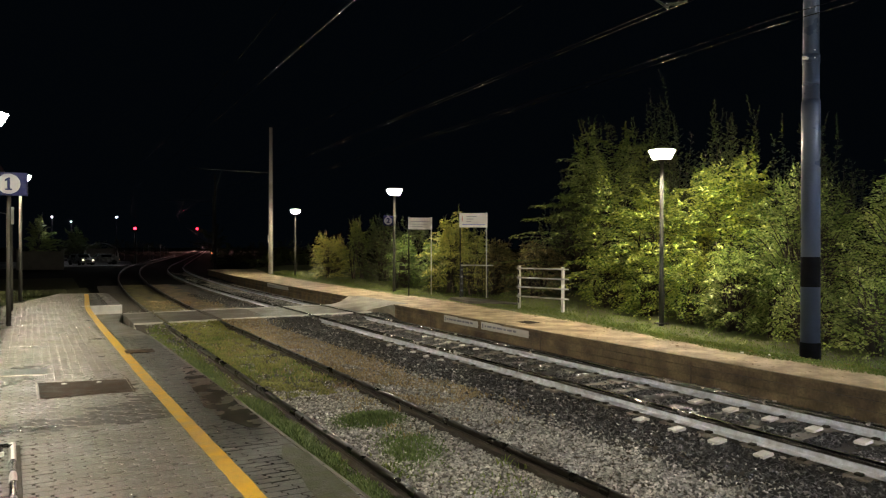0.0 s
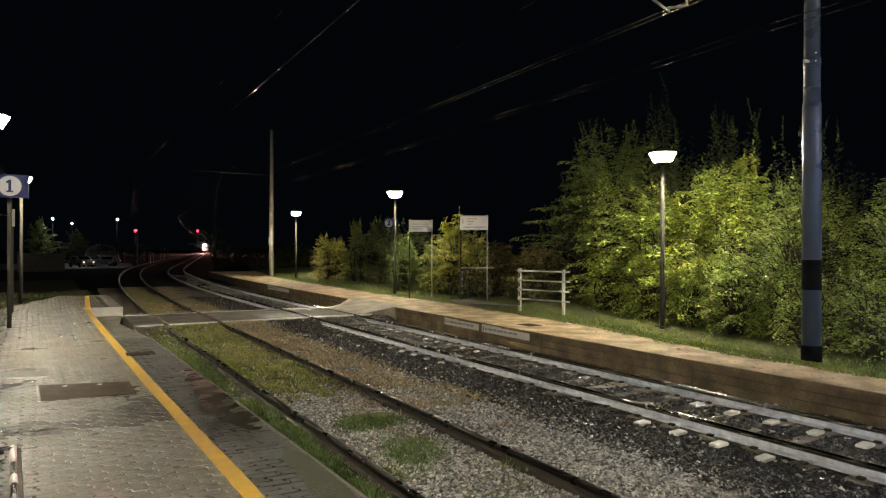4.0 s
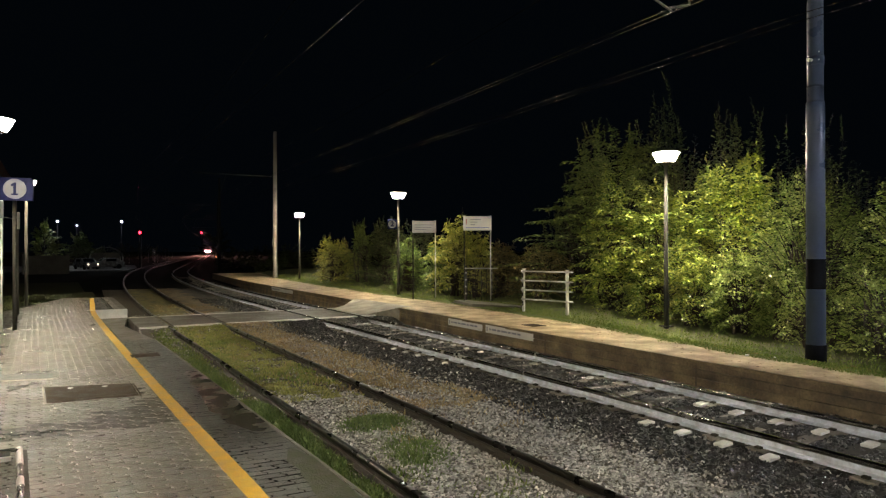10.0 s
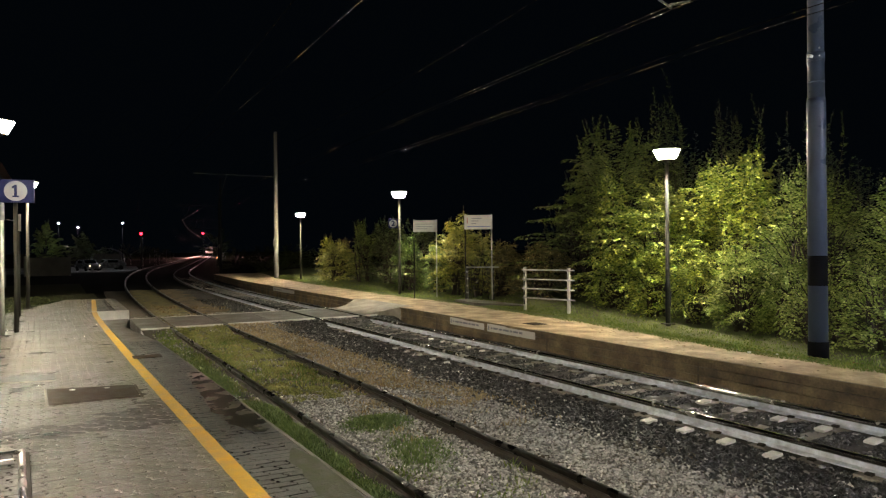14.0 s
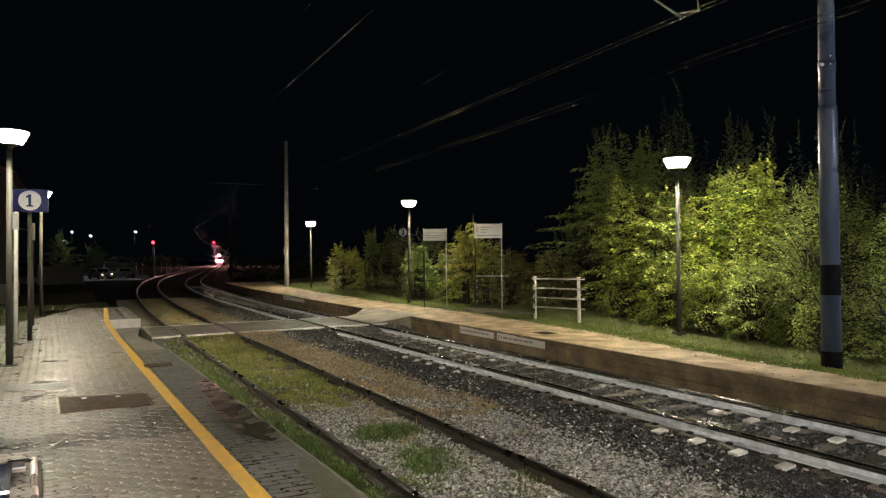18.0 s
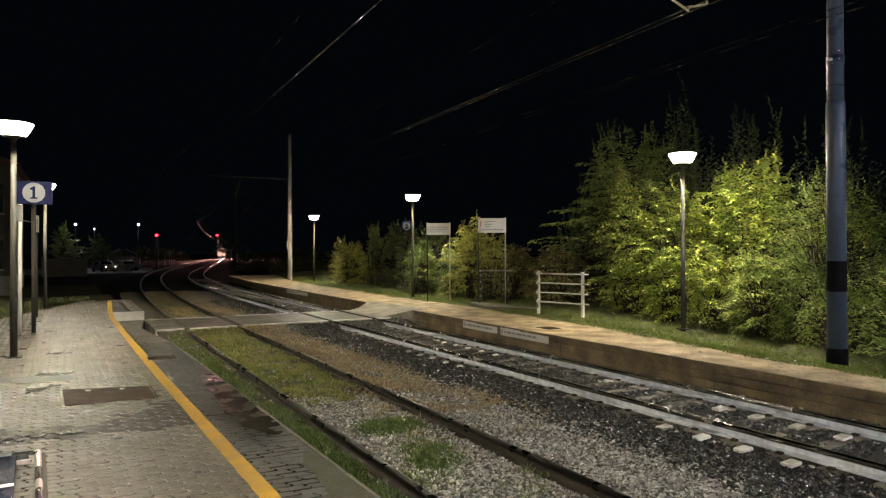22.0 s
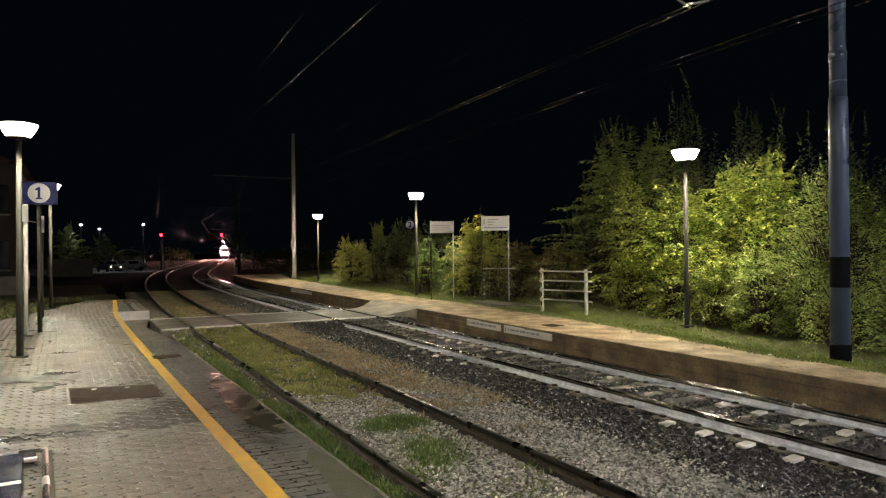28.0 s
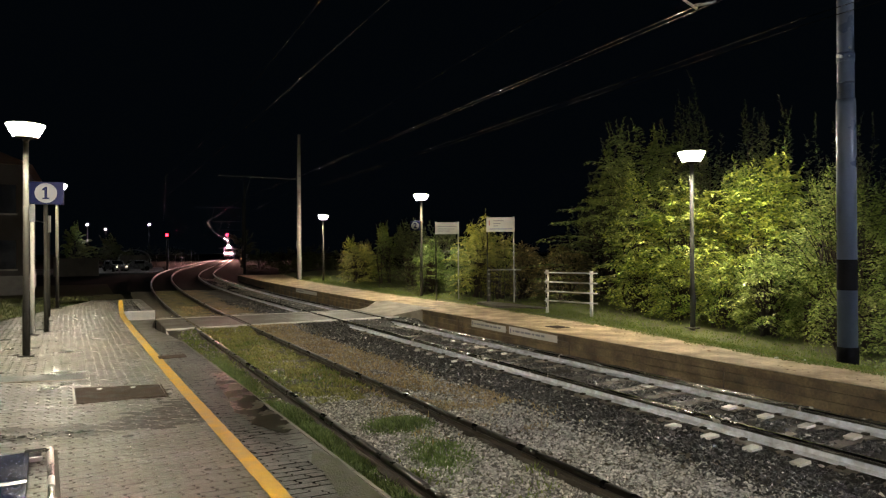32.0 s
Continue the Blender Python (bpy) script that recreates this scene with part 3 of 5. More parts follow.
while y < 30:
    s = slab("coping_stone", [(1.84, y + 0.006), (2.02, y + 0.006), (2.02, y + 0.994), (1.84, y + 0.994)], -0.2, 0.004, M_KERB, parent=edge)
    y += 1.0

slab("edge_course", [(p1(1.64, -7.5), -7.5), (p1(1.964, -7.5), -7.5), (p1(1.964, RAMP0), RAMP0), (p1(1.64, RAMP0), RAMP0)], -0.2, -0.0035, M_PAVERDARK, parent=edge)

# yellow safety line, painted over the pavers
YL = [(-7, p1(1.245, -7)), (5.5, 1.365), (10.3, 1.225), (13.8, 1.145), (18.0, 1.06), (22.3, 1.005), (24.0, 1.03), (30.3, 1.26)]
verts, faces = [], []
ys = [-7 + 0.15 * i for i in range(249)]
for i, y in enumerate(ys):
    x = float(np.interp(y, [a for a, _ in YL], [b for _, b in YL]))
    for o in (-0.075 + rng.uniform(-0.004, 0.004), 0.075 + rng.uniform(-0.004, 0.004)):
        verts.append((x + o, y, 0.0045))
    if i:
        b = 2 * i
        faces.append((b - 2, b - 1, b + 1, b))
yl = piece("yellow_line", verts, faces, M_YELLOW)
tagged(yl, "worn yellow painted safety line along the platform", "line", kind="structure")


# ---- crossing between the platforms ----
CROSS = empty("track_crossing", label="worn concrete pedestrian crossing over both tracks", category="crossing", kind="structure")
xs = [2.03, 2.82, 2.95, 4.30, 4.44, 5.8, 7.13, 7.27, 8.64, 8.77, 9.3]
for a, b in zip(xs, xs[1:]):
    if b - a < 0.2:
        continue
    part("crossing_panel", B(a + 0.01, b - 0.01, 20.55, 23.75, -0.62, -0.268, bevel=0.01), M_KERB, CROSS)
for y in (20.5, 23.72):
    for a, b in zip(xs, xs[1:]):
        if b - a > 0.2:
            part("edge_strip", B(a + 0.01, b - 0.01, y, y + 0.09, -0.6, -0.26), M_KERBWHITE, CROSS, "pale painted edge strip")

# ---- platform two ----
wall2 = empty("platform_wall", label="stained brown concrete retaining wall of the far platform", category="platform wall", kind="structure")


def wall_blocks(y0, y1, xfn, h0=0.0):
    y = y0
    while y < y1 - 0.05:
        w = min(2.0, y1 - y)
        xa, xb = xfn(y), xfn(y + w)
        for z0, z1 in ((-0.7, -0.328), (-0.315, -0.178), (-0.165, -0.07)):
            slab("wall_block", [(xa + 0.02, y + 0.002), (xb + 0.02, y + w - 0.002), (xb + 0.3, y + w - 0.002), (xa + 0.3, y + 0.002)], z0, z1, M_WALL, parent=wall2)
        slab("coping_stone", [(xa - 0.02, y + 0.004), (xb - 0.02, y + w - 0.004), (xb + 0.32, y + w - 0.004), (xa + 0.32, y + 0.004)], -0.064, -0.014, M_WALL, parent=wall2)
        y += w


def p2x(y):
    return float(np.interp(y, [-8, 5, 8, 12, 17, 20.3, 24.4, 35.4, 45, 58], [9.57, 9.59, 9.62, 9.68, 9.8, 9.86, 9.94, 10.1, 10.4, 11.3]))


for y in (-1.2, 7.83, 12.05, 17.4):
    part("stain_seam", B(p2x(y) + 0.012, p2x(y) + 0.03, y - 0.014, y + 0.014, -0.6, -0.1), M_SEAM, wall2, "dark damp stain over a joint")
wall_blocks(-8, 19.9, p2x)
wall_blocks(24.1, 58, p2x)


def path_edge(y):
    return float(np.interp(y, [-8, 5, 7.6, 10.4, 13, 16, 20, 26, 36, 45, 58], [10.9, 10.8, 10.8, 11.3, 11.75, 11.9, 12.3, 12.2, 12.6, 13.2, 15.2]))


def strip(name, ys, fa, fb, z, material, label, cat, nx=1):
    V, F = [], []
    for y in ys:
        for k in range(nx + 1):
            x = fa(y) + (fb(y) - fa(y)) * k / nx
            V.append((x, y, z(x, y)))
    m = nx + 1
    for i in range(len(ys) - 1):
        for k in range(nx):
            a = i * m + k
            F.append((a, a + 1, a + m + 1, a + m))
    ob = piece(name, V, F, material, smooth=True)
    return tagged(ob, label, cat, kind="structure")


def fine(a, b, s):
    n = max(2, int((b - a) / s))
    return [a + (b - a) * i / n for i in range(n + 1)]


strip("platform_2", fine(-8, 19.9, 0.25), lambda y: p2x(y) - 0.012, lambda y: path_edge(y) + 0.1 + 0.12 * noise.noise((y * 0.9, 4.0, 2.0)), lambda x, y: -0.004 + 0.006 * noise.noise((x * 2, y * 2, 1)), M_PATH,
      "sandy trodden platform path lit by lamps", "platform", 8)
strip("platform_2_far", fine(24.1, 58, 0.5), lambda y: p2x(y) - 0.012, lambda y: path_edge(y) + 0.6, lambda x, y: -0.004 + 0.006 * noise.noise((x * 2, y * 2, 1)), M_PATH,
      "sandy trodden platform path beyond the crossing", "platform", 6)
strip("platform_2_middle", fine(19.9, 24.1, 0.25), lambda y: 10.35, lambda y: path_edge(y) + 0.6, lambda x, y: -0.006 + 0.004 * noise.noise((x * 2, y * 2, 1)), M_PATH,
      "pale path between the crossing ramp and the boards", "platform", 6)


def turf_z(x, y):
    d = x - path_edge(y)
    flat = max(-0.02, min(0.25, 0.06 * d)) + 0.01
    dip = -0.13 * min(1.0, max(0.0, (d - 0.1) / 0.9)) + 0.008
    k = min(1.0, max(0.0, (15.0 - y) / 5.0))
    return 0.03 * noise.noise((x * 1.5, y * 1.5, 6)) * min(1, max(0.2, d + 0.2)) + flat * (1 - k) + dip * k


strip("turf", fine(-8, 60, 0.4), lambda y: path_edge(y) - 0.05, lambda y: path_edge(y) + 14, turf_z, M_GRASSBED, "grass verge behind the far platform", "verge", 40)

ramp = empty("crossing_ramp", label="pale concrete ramp from the crossing up to the far platform", category="ramp", kind="structure")
xa, xb = 8.98, 10.36
part("ramp_slab", poly_slab([(xa, 20.6, -0.262), (xa, 23.7, -0.262), (xb, 23.7, -0.002), (xb, 20.6, -0.002),
                             (xa, 20.6, -0.65), (xa, 23.7, -0.65), (xb, 23.7, -0.65), (xb, 20.6, -0.65)],
                            [(0, 1, 2, 3), (0, 3, 7, 4), (1, 5, 6, 2), (3, 2, 6, 7), (0, 4, 5, 1)]), M_PALE, ramp)
for ya, yb in ((19.92, 20.6), (23.7, 24.08)):
    part("ramp_wing", poly_slab([(xa + 0.4, 20.6 if ya < 21 else 23.7, -0.2), (p2x(ya), 19.92 if ya < 21 else 24.08, 0.0), (xb, 19.92 if ya < 21 else 24.08, 0.0), (xb, 20.6 if ya < 21 else 23.7, 0.0),
                                 (xa + 0.4, 20.6 if ya < 21 else 23.7, -0.65), (p2x(ya), 19.92 if ya < 21 else 24.08, -0.65), (xb, 19.92 if ya < 21 else 24.08, -0.65), (xb, 20.6 if ya < 21 else 23.7, -0.65)],
                                [(0, 1, 2, 3), (0, 4, 5, 1), (1, 5, 6, 2), (2, 6, 7, 3), (3, 7, 4, 0)]), M_PALE, ramp)

# unreadable notices on the platform wall
NOTICE_FAR = (35.8, 32.1)
for ya, yb in ((16.5, 14.75), (14.5, 12.5), NOTICE_FAR):
    th = empty("wall_notice", label="white rectangular notice screwed to the platform wall, weathered", category="notice", group="notices on the platform wall")
    xw = p2x((ya + yb) / 2) - 0.005
    plate = part("plate", B(xw - 0.012, xw + 0.03, yb, ya, -0.24, -0.045, bevel=0.004), M_WHITEBOARD, th)
    yt = ya - 0.17
    for wl in (0.07, 0.2, 0.14, 0.24, 0.11, 0.19, 0.13):
        if yt - wl > yb + 0.2:
            part("text_bar", B(xw - 0.0155, xw - 0.0115, yt - wl, yt, -0.165, -0.118), M_GREYTEXT, plate)
        yt -= wl + 0.045
    part("symbol_bar", B(xw - 0.0155, xw - 0.0115, ya - 0.1, ya - 0.05, -0.2, -0.09), M_GREYTEXT, plate)


# ---- platform lanterns ----
def platform_lamp():
    th = empty("platform_lamp", label="slim grey lamp post with a lit flared white lantern", category="lamp post", group="platform lamps")
    post = part("post", LATHE([(0.062, -0.2), (0.062, 1.0), (0.052, 1.05), (0.046, 4.02)], 16), M_POST, th)
    part("base_plate", B(-0.13, 0.13, -0.13, 0.13, -0.01, 0.018, bevel=0.005), M_POST, th)
    part("door", B(-0.03, 0.03, -0.078, -0.056, 0.45, 0.8, bevel=0.004), M_POST, post)
    part("collar", LATHE([(0.05, 3.99), (0.065, 4.035), (0.12, 4.062), (0.2, 4.072), (0.2, 4.08)], 20), M_POST, th)
    lantern = part("lantern", LATHE([(0.199, 4.081), (0.205, 4.088), (0.262, 4.2), (0.266, 4.28)], 24), G_LAMP, th, "brightly lit frosted lantern bowl")
    # added screen against upward light, with a glow of its own
    part("rim", LATHE([(0.252, 4.158), (0.325, 4.305), (0.317, 4.308), (0.244, 4.162)], 28, close=False), G_RIM, lantern, "added glowing rim that cuts off the upward light of the bowl")
    part("lid", LATHE([(0.322, 4.306), (0.326, 4.314), (0.24, 4.34), (0.05, 4.365)], 24), M_POST, lantern)
    return th


LAMPS = [(-0.95, 14.64), (-0.86, 26.85), (-1.05, 2.4), (-1.15, -9.9), (13.15, 11.6), (12.47, 25.25), (13.71, 42.3), (13.25, -1.6)]
lamp0 = platform_lamp()
lamp0.matrix_basis = pose(*LAMPS[0], 0)
for x, y in LAMPS[1:]:
    lamp = copy_thing(lamp0, pose(x, y, 0, 0, 0, rng.uniform(0, 90)))
    if y < 0:            # unseen lamps outside the view, made cooler and stronger than the others
        for c in lamp.children:
            if c.name.startswith("lantern"):
                c.data = c.data.copy()
                c.data.materials[0] = G_LAMPCOOL


# ---- signs ----
def digit(name, ch, size, parent, m, material):
    cu = bpy.data.curves.new(name, "FONT")
    cu.body, cu.size, cu.align_x, cu.align_y, cu.extrude = ch, size, "CENTER", "CENTER", 0.003
    cu.offset = 0.014 * size / 0.4
    tmp = bpy.data.objects.new(name, cu)
    scene.collection.objects.link(tmp)
    me = bpy.data.meshes.new_from_object(tmp.evaluated_get(bpy.context.evaluated_depsgraph_get()))
    bpy.data.objects.remove(tmp)
    me.materials.clear()
    me.materials.append(material)
    ob = new(name, me)
    ob.parent, ob.matrix_basis = parent, m
    return ob


def bold_one(h, parent, m, material):
    """The figure 1 with a flag and a foot, as on the sign."""
    w = h * 0.2
    out = [(-w * 0.55, -h / 2), (-w * 1.2, -h / 2), (-w * 1.2, -h * 0.38), (-w * 0.5, -h * 0.38), (-w * 0.5, h * 0.24), (-w * 1.3, h * 0.2), (-w * 1.3, h * 0.34), (-w * 0.2, h / 2),
           (w * 0.5, h / 2), (w * 0.5, -h * 0.38), (w * 1.2, -h * 0.38), (w * 1.2, -h / 2)]
    bm = bmesh.new()
    f = bm.faces.new([bm.verts.new((x, y, 0.003)) for x, y in out])
    bmesh.ops.triangulate(bm, faces=[f])
    ob = part("digit", bm, material, parent)
    ob.matrix_basis = m
    return ob


def disc(r, t, sides=40):
    return LATHE([(r, 0), (r, t)], sides)


def track_sign(ch, w, h, disc_r, cx, z0, label):
    """A blue box sign in the local xz plane that faces -y, its lower edge at z0."""
    th = empty("platform_number_sign", label=label, category="sign")
    case = part("box", B(cx - w / 2, cx + w / 2, -0.06, 0.06, z0, z0 + h, bevel=0.012), M_BLUE, th)
    d = part("disc", disc(disc_r, 0.006), M_DISC, case, "round white disc")
    d.matrix_basis = pose(cx, -0.061, z0 + h / 2, 90)
    if ch == "1":
        bold_one(disc_r * 1.25, case, pose(cx, -0.0665, z0 + h / 2, 90), M_BLUE)
    else:
        digit("digit", ch, disc_r * 1.8, case, pose(cx, -0.0705, z0 + h / 2, 90), M_BLUE)
    return th


one = track_sign("1", 0.74, 0.54, 0.235, 0.06, 3.08, "blue box sign with the number 1 on a white disc")
one.matrix_basis = pose(-0.86, 18.6, 0, 0, 0, -8)
part("post", LATHE([(0.045, 0), (0.045, 3.1)], 14, (-0.24, 0.02, 0)), M_PALEPOST, one, "pale square post")
part("post", LATHE([(0.05, 0), (0.05, 3.1)], 14, (-0.02, 0.35, 0)), M_POST, one)
part("reflector_panel", B(-0.31, -0.17, -0.05, -0.035, 2.66, 3.06, bevel=0.004), M_DISC, one, "cream panel on the post")
part("tie_bar", TUBE([(-0.24, 0.02, 2.7), (-0.02, 0.35, 2.66)], 0.012), M_POST, one)
pp = empty("signal_post", pose(-0.98, 23.5, 0), label="slim grey post with a pale box on top", category="post")
part("post", LATHE([(0.05, 0), (0.05, 2.75)], 12), M_POST, pp)
part("box", B(-0.07, 0.07, -0.06, 0.06, 2.55, 3.05, bevel=0.01), M_PALEPOST, pp)

two = track_sign("2", 0.4, 0.4, 0.165, -0.3, 2.79, "small blue sign with a 2 on a white disc")
two.matrix_basis = pose(12.47, 25.15, 0, 0, 0, -27)
part("bracket", B(-0.1, 0.06, -0.02, 0.02, 3.12, 3.16), M_POST, two)
part("bracket", B(-0.1, 0.06, -0.02, 0.02, 2.83, 2.87), M_POST, two)


def notice_board(name, x, y, w, z0, z1, rz, label, bars):
    th = empty(name, pose(x, y, 0, 0, 0, rz), label=label, category="notice board", group="boards behind the far platform")
    for s in (-1, 1):
        post = part("post", LATHE([(0.022, -0.25), (0.022, z1)], 12, (s * w * 0.47, 0.03, 0)), M_GALV if s > 0 else M_POST, th)
        part("cap", LATHE([(0.034, z1), (0.034, z1 + 0.02), (0.01, z1 + 0.035)], 12, (s * w * 0.47, 0.03, 0)), M_GALV, post)
    board = part("board", B(-w / 2, w / 2, -0.02, 0.0, z0, z1, bevel=0.004), M_WHITEBOARD, th)
    for a, b, c, d, m in bars:
        part("text_bar", B(-w / 2 + a * w, -w / 2 + b * w, -0.024, -0.0195, z0 + c * (z1 - z0), z0 + d * (z1 - z0)), m, board)
    return th


notice_board("notice_board", 13.05, 20.05, 1.0, 2.6, 3.11, -32, "white notice board on two thin galvanised posts",
             [(0.09, 0.115, 0.42, 0.8, M_REDTEXT), (0.25, 0.62, 0.74, 0.79, M_GREYTEXT), (0.25, 0.5, 0.56, 0.61, M_GREYTEXT), (0.25, 0.42, 0.38, 0.43, M_GREYTEXT), (0.1, 0.92, 0.17, 0.22, M_BLUETEXT)])
notice_board("notice_board", 12.35, 22.75, 0.92, 2.58, 3.03, -27, "white notice board with faint print on two thin posts",
             [(0.1, 0.9, 0.64, 0.685, M_GREYTEXT), (0.1, 0.8, 0.42, 0.46, M_GREYTEXT), (0.1, 0.6, 0.24, 0.28, M_GREYTEXT)])


# ---- fences behind the far platform ----
def rail_fence(x, y, w, rz, rails, label, mpost):
    th = empty("rail_fence", pose(x, y, 0.0, 0, 0, rz), label=label, category="fence", group="fences behind the far platform")
    for s in (-1, 1):
        post = part("post", B(s * w / 2 - 0.04, s * w / 2 + 0.04, -0.035, 0.035, -0.1, 1.32, bevel=0.012), mpost, th)
        part("cap", B(s * w / 2 - 0.045, s * w / 2 + 0.045, -0.04, 0.04, 1.32, 1.335, bevel=0.006), mpost, post)
        if s < 0 and len(rails) > 1:
            for z in rails:
                part("slot", B(-w / 2 - 0.018, -w / 2 + 0.018, -0.039, -0.034, z - 0.2, z - 0.06, bevel=0.002), M_BLACK, post)
    for z in rails:
        bar = part("rail", TUBE([(-w / 2 - 0.05, -0.045, z), (w / 2 + 0.24, -0.045, z + 0.01)], 0.022, 8), M_GALV, th)
        for s in (-1, 1):
            part("clamp", LATHE([(0.035, -0.03), (0.035, 0.03)], 10, (s * w / 2, -0.045, z)), M_GALV, bar)
    return th


rail_fence(12.45, 15.5, 1.66, -79, (0.42, 0.7, 0.98, 1.26), "pale grey tubular steel fence with four rails", M_PALEPOST)
g = rail_fence(13.2, 20.2, 0.95, -50, (1.24,), "weathered metal gate frame in front of bushes", M_POST)
for s in (-0.33, -0.12, 0.1, 0.3):
    part("picket", TUBE([(s, 0, 0.1), (s, 0, 1.24)], 0.01, 6), M_POST, g)
for i, z in enumerate((0.3, 0.55, 0.8, 1.05)):
    for s in (-1, 1):
        part("reflector", B(s * 0.475 - 0.045, s * 0.475 + 0.045, -0.042, -0.036, z, z + 0.06), M_DISC, g)
slab("step_slab", [(12.1, 18.9), (12.8, 17.2), (13.1, 17.4), (12.9, 20.6), (12.4, 20.6)], -0.05, 0.1, M_KERB, "low mossy concrete slab below the gate", "slab", kind="structure")


# ---- masts and overhead line ----
mast = empty("catenary_mast", pose(11.67, 6.93, 0), label="tall blue-grey tubular steel mast with black bands", category="mast", group="catenary masts")
part("footing", LATHE([(0.17, -0.2), (0.17, 0.2), (0.163, 0.22)], 28), M_BLACK, mast, "black base sleeve")
part("tube_lower", LATHE([(0.158, 0.22), (0.152, 4.4), (0.146, 4.5)], 36), M_POLE, mast)
part("tube_upper", LATHE([(0.134, 4.49), (0.115, 10.0)], 36), M_POLE, mast)
part("joint_ring", LATHE([(0.137, 4.75), (0.139, 4.77), (0.137, 4.79)], 36), M_POLE, mast)
part("black_band", LATHE([(0.159, 1.2), (0.1585, 1.73)], 36, close=False), M_BLACK, mast, "matt black painted band")
part("cross_arm", TUBE([(-0.38, -0.1, 5.18), (0.65, 0.28, 5.38)], 0.03, 8), M_PALEPOST, mast)
for z in (5.22, 5.36):
    part("bolt", LATHE([(0.012, 0), (0.012, 0.012)], 8), M_LITTER, mast).matrix_basis = pose(-0.085, -0.115, z, 90, 0, -36)
part("bracket_clamp", LATHE([(0.142, 5.15), (0.142, 5.3)], 28), M_POLE, mast)
part("cantilever_tube", TUBE([(-0.1, 0, 7.9), (-3.5, 0, 7.75)], 0.028, 8), M_GALV, mast)
part("cantilever_strut", TUBE([(-0.1, 0, 6.75), (-3.4, 0, 7.7)], 0.03, 8), M_GALV, mast)
part("registration_tube", TUBE([(-1.6, 0, 7.15), (-2.4, 0, 6.1), (-4.6, 0, 5.95)], 0.024, 8), M_GALV, mast)
part("steady_arm", TUBE([(-4.3, 0, 5.95), (-4.45, 0, 5.72), (-3.6, 0.05, 5.5)], 0.016, 8), M_GALV, mast)
part("insulator", LATHE([(0.05, 0), (0.075, 0.03), (0.05, 0.06), (0.075, 0.09), (0.05, 0.12), (0.075, 0.15), (0.05, 0.18)], 14, (0, 0, 0)), M_INSUL, mast).matrix_basis = pose(-0.3, 0, 6.8, 0, -70)
part("drop_bracket", TUBE([(-3.35, -0.03, 5.98), (-3.3, -0.03, 5.62), (-3.72, -0.03, 5.5)], 0.02, 8), M_GALV, mast)


def far_mast(x, y, rz, shaft=None):
    th = empty("catenary_mast", pose(x, y, 0, 0, 0, rz), label="pale tapered catenary mast with cantilever arm", category="mast", group="catenary masts")
    part("shaft", LATHE([(0.17, -0.6), (0.155, 2.6), (0.11, 10.2)], 18), shaft or M_POLEFAR, th)
    part("cantilever_tube", TUBE([(0, 0, 7.05), (-5.4, 0, 7.1)], 0.035, 6), M_DARKMAST, th)
    part("steady_arm", TUBE([(-3.3, 0, 7.05), (-3.7, 0, 5.6)], 0.02, 6), M_DARKMAST, th)
    part("box", B(-0.2, -0.14, -0.1, 0.1, 2.2, 2.7, bevel=0.01), M_POLEFAR, th)
    return th


SUP = [-33, 6.93, 46.0, 80, 115, 157, 205, 250, 300, 350]
WIRE_MAIN = [7.8, 7.98, 9.15, 12.16, 18.4, 27.0, 36.9, 46.0, 56.0, 66.0]
WIRE_LOOP = [3.5, 3.82, 4.5, 7.5, 13.2, 21.8, 31.5, 40.5, 50.5, 60.5]
for i, y in enumerate(SUP[2:6]):
    x = track_main(y)
    sl = math.degrees(math.atan(track_main(y + 0.5) - track_main(y - 0.5)))
    if i == 0:
        far_mast(13.25, 46.3, -4)
    else:
        # masts beyond the lamps, darkened by colour to sink into the night
        far_mast(x + 4.0, y - 1, -sl, M_DARKMAST)


def hang(fn, off, z, sag, r, name, label):
    V = []
    for i, (a, b) in enumerate(zip(SUP, SUP[1:])):
        pa, pb = (fn[i] + off, a), (fn[i + 1] + off, b)
        for k in range(12):
            u = k / 12
            V.append((pa[0] + (pb[0] - pa[0]) * u, pa[1] + (pb[1] - pa[1]) * u, z - 4 * sag * u * (1 - u)))
    # contact wires: far part brightened, over the main line also thickened, for the glint
    worn = name == "contact_wire"
    ob = part(name, TUBE(V, [r * 3.2 if p[1] > 60 and name == "contact_wire" and fn is WIRE_MAIN else r for p in V], 6), M_WIRE if worn else M_FEEDER)
    if worn:           # far stretch takes the brighter copy that carries the headlight glint
        ob.data.materials.append(M_WIREGLINT)
        ob.data.polygons.foreach_set("material_index", [int(p.center.y > 60) for p in ob.data.polygons])
    return tagged(ob, label, "overhead wire", "overhead wires")


for fn in (WIRE_LOOP, WIRE_MAIN):
    hang(fn, 0.0, 5.5, 0.06, 0.0065, "contact_wire", "thin copper contact wire over the track")
    hang(fn, 0.05, 6.85, 0.4, 0.0065, "carrier_wire", "sagging carrier cable above the contact wire")
hang(WIRE_MAIN, 0.12, 5.49, 0.05, 0.0065, "contact_wire", "second copper contact wire over the track")
hang(WIRE_MAIN, 2.35, 5.55, 0.1, 0.007, "feeder_wire", "feeder cable carried along the masts")
hang(WIRE_MAIN, 2.45, 5.7, 0.12, 0.007, "feeder_wire", "feeder cable carried along the masts")


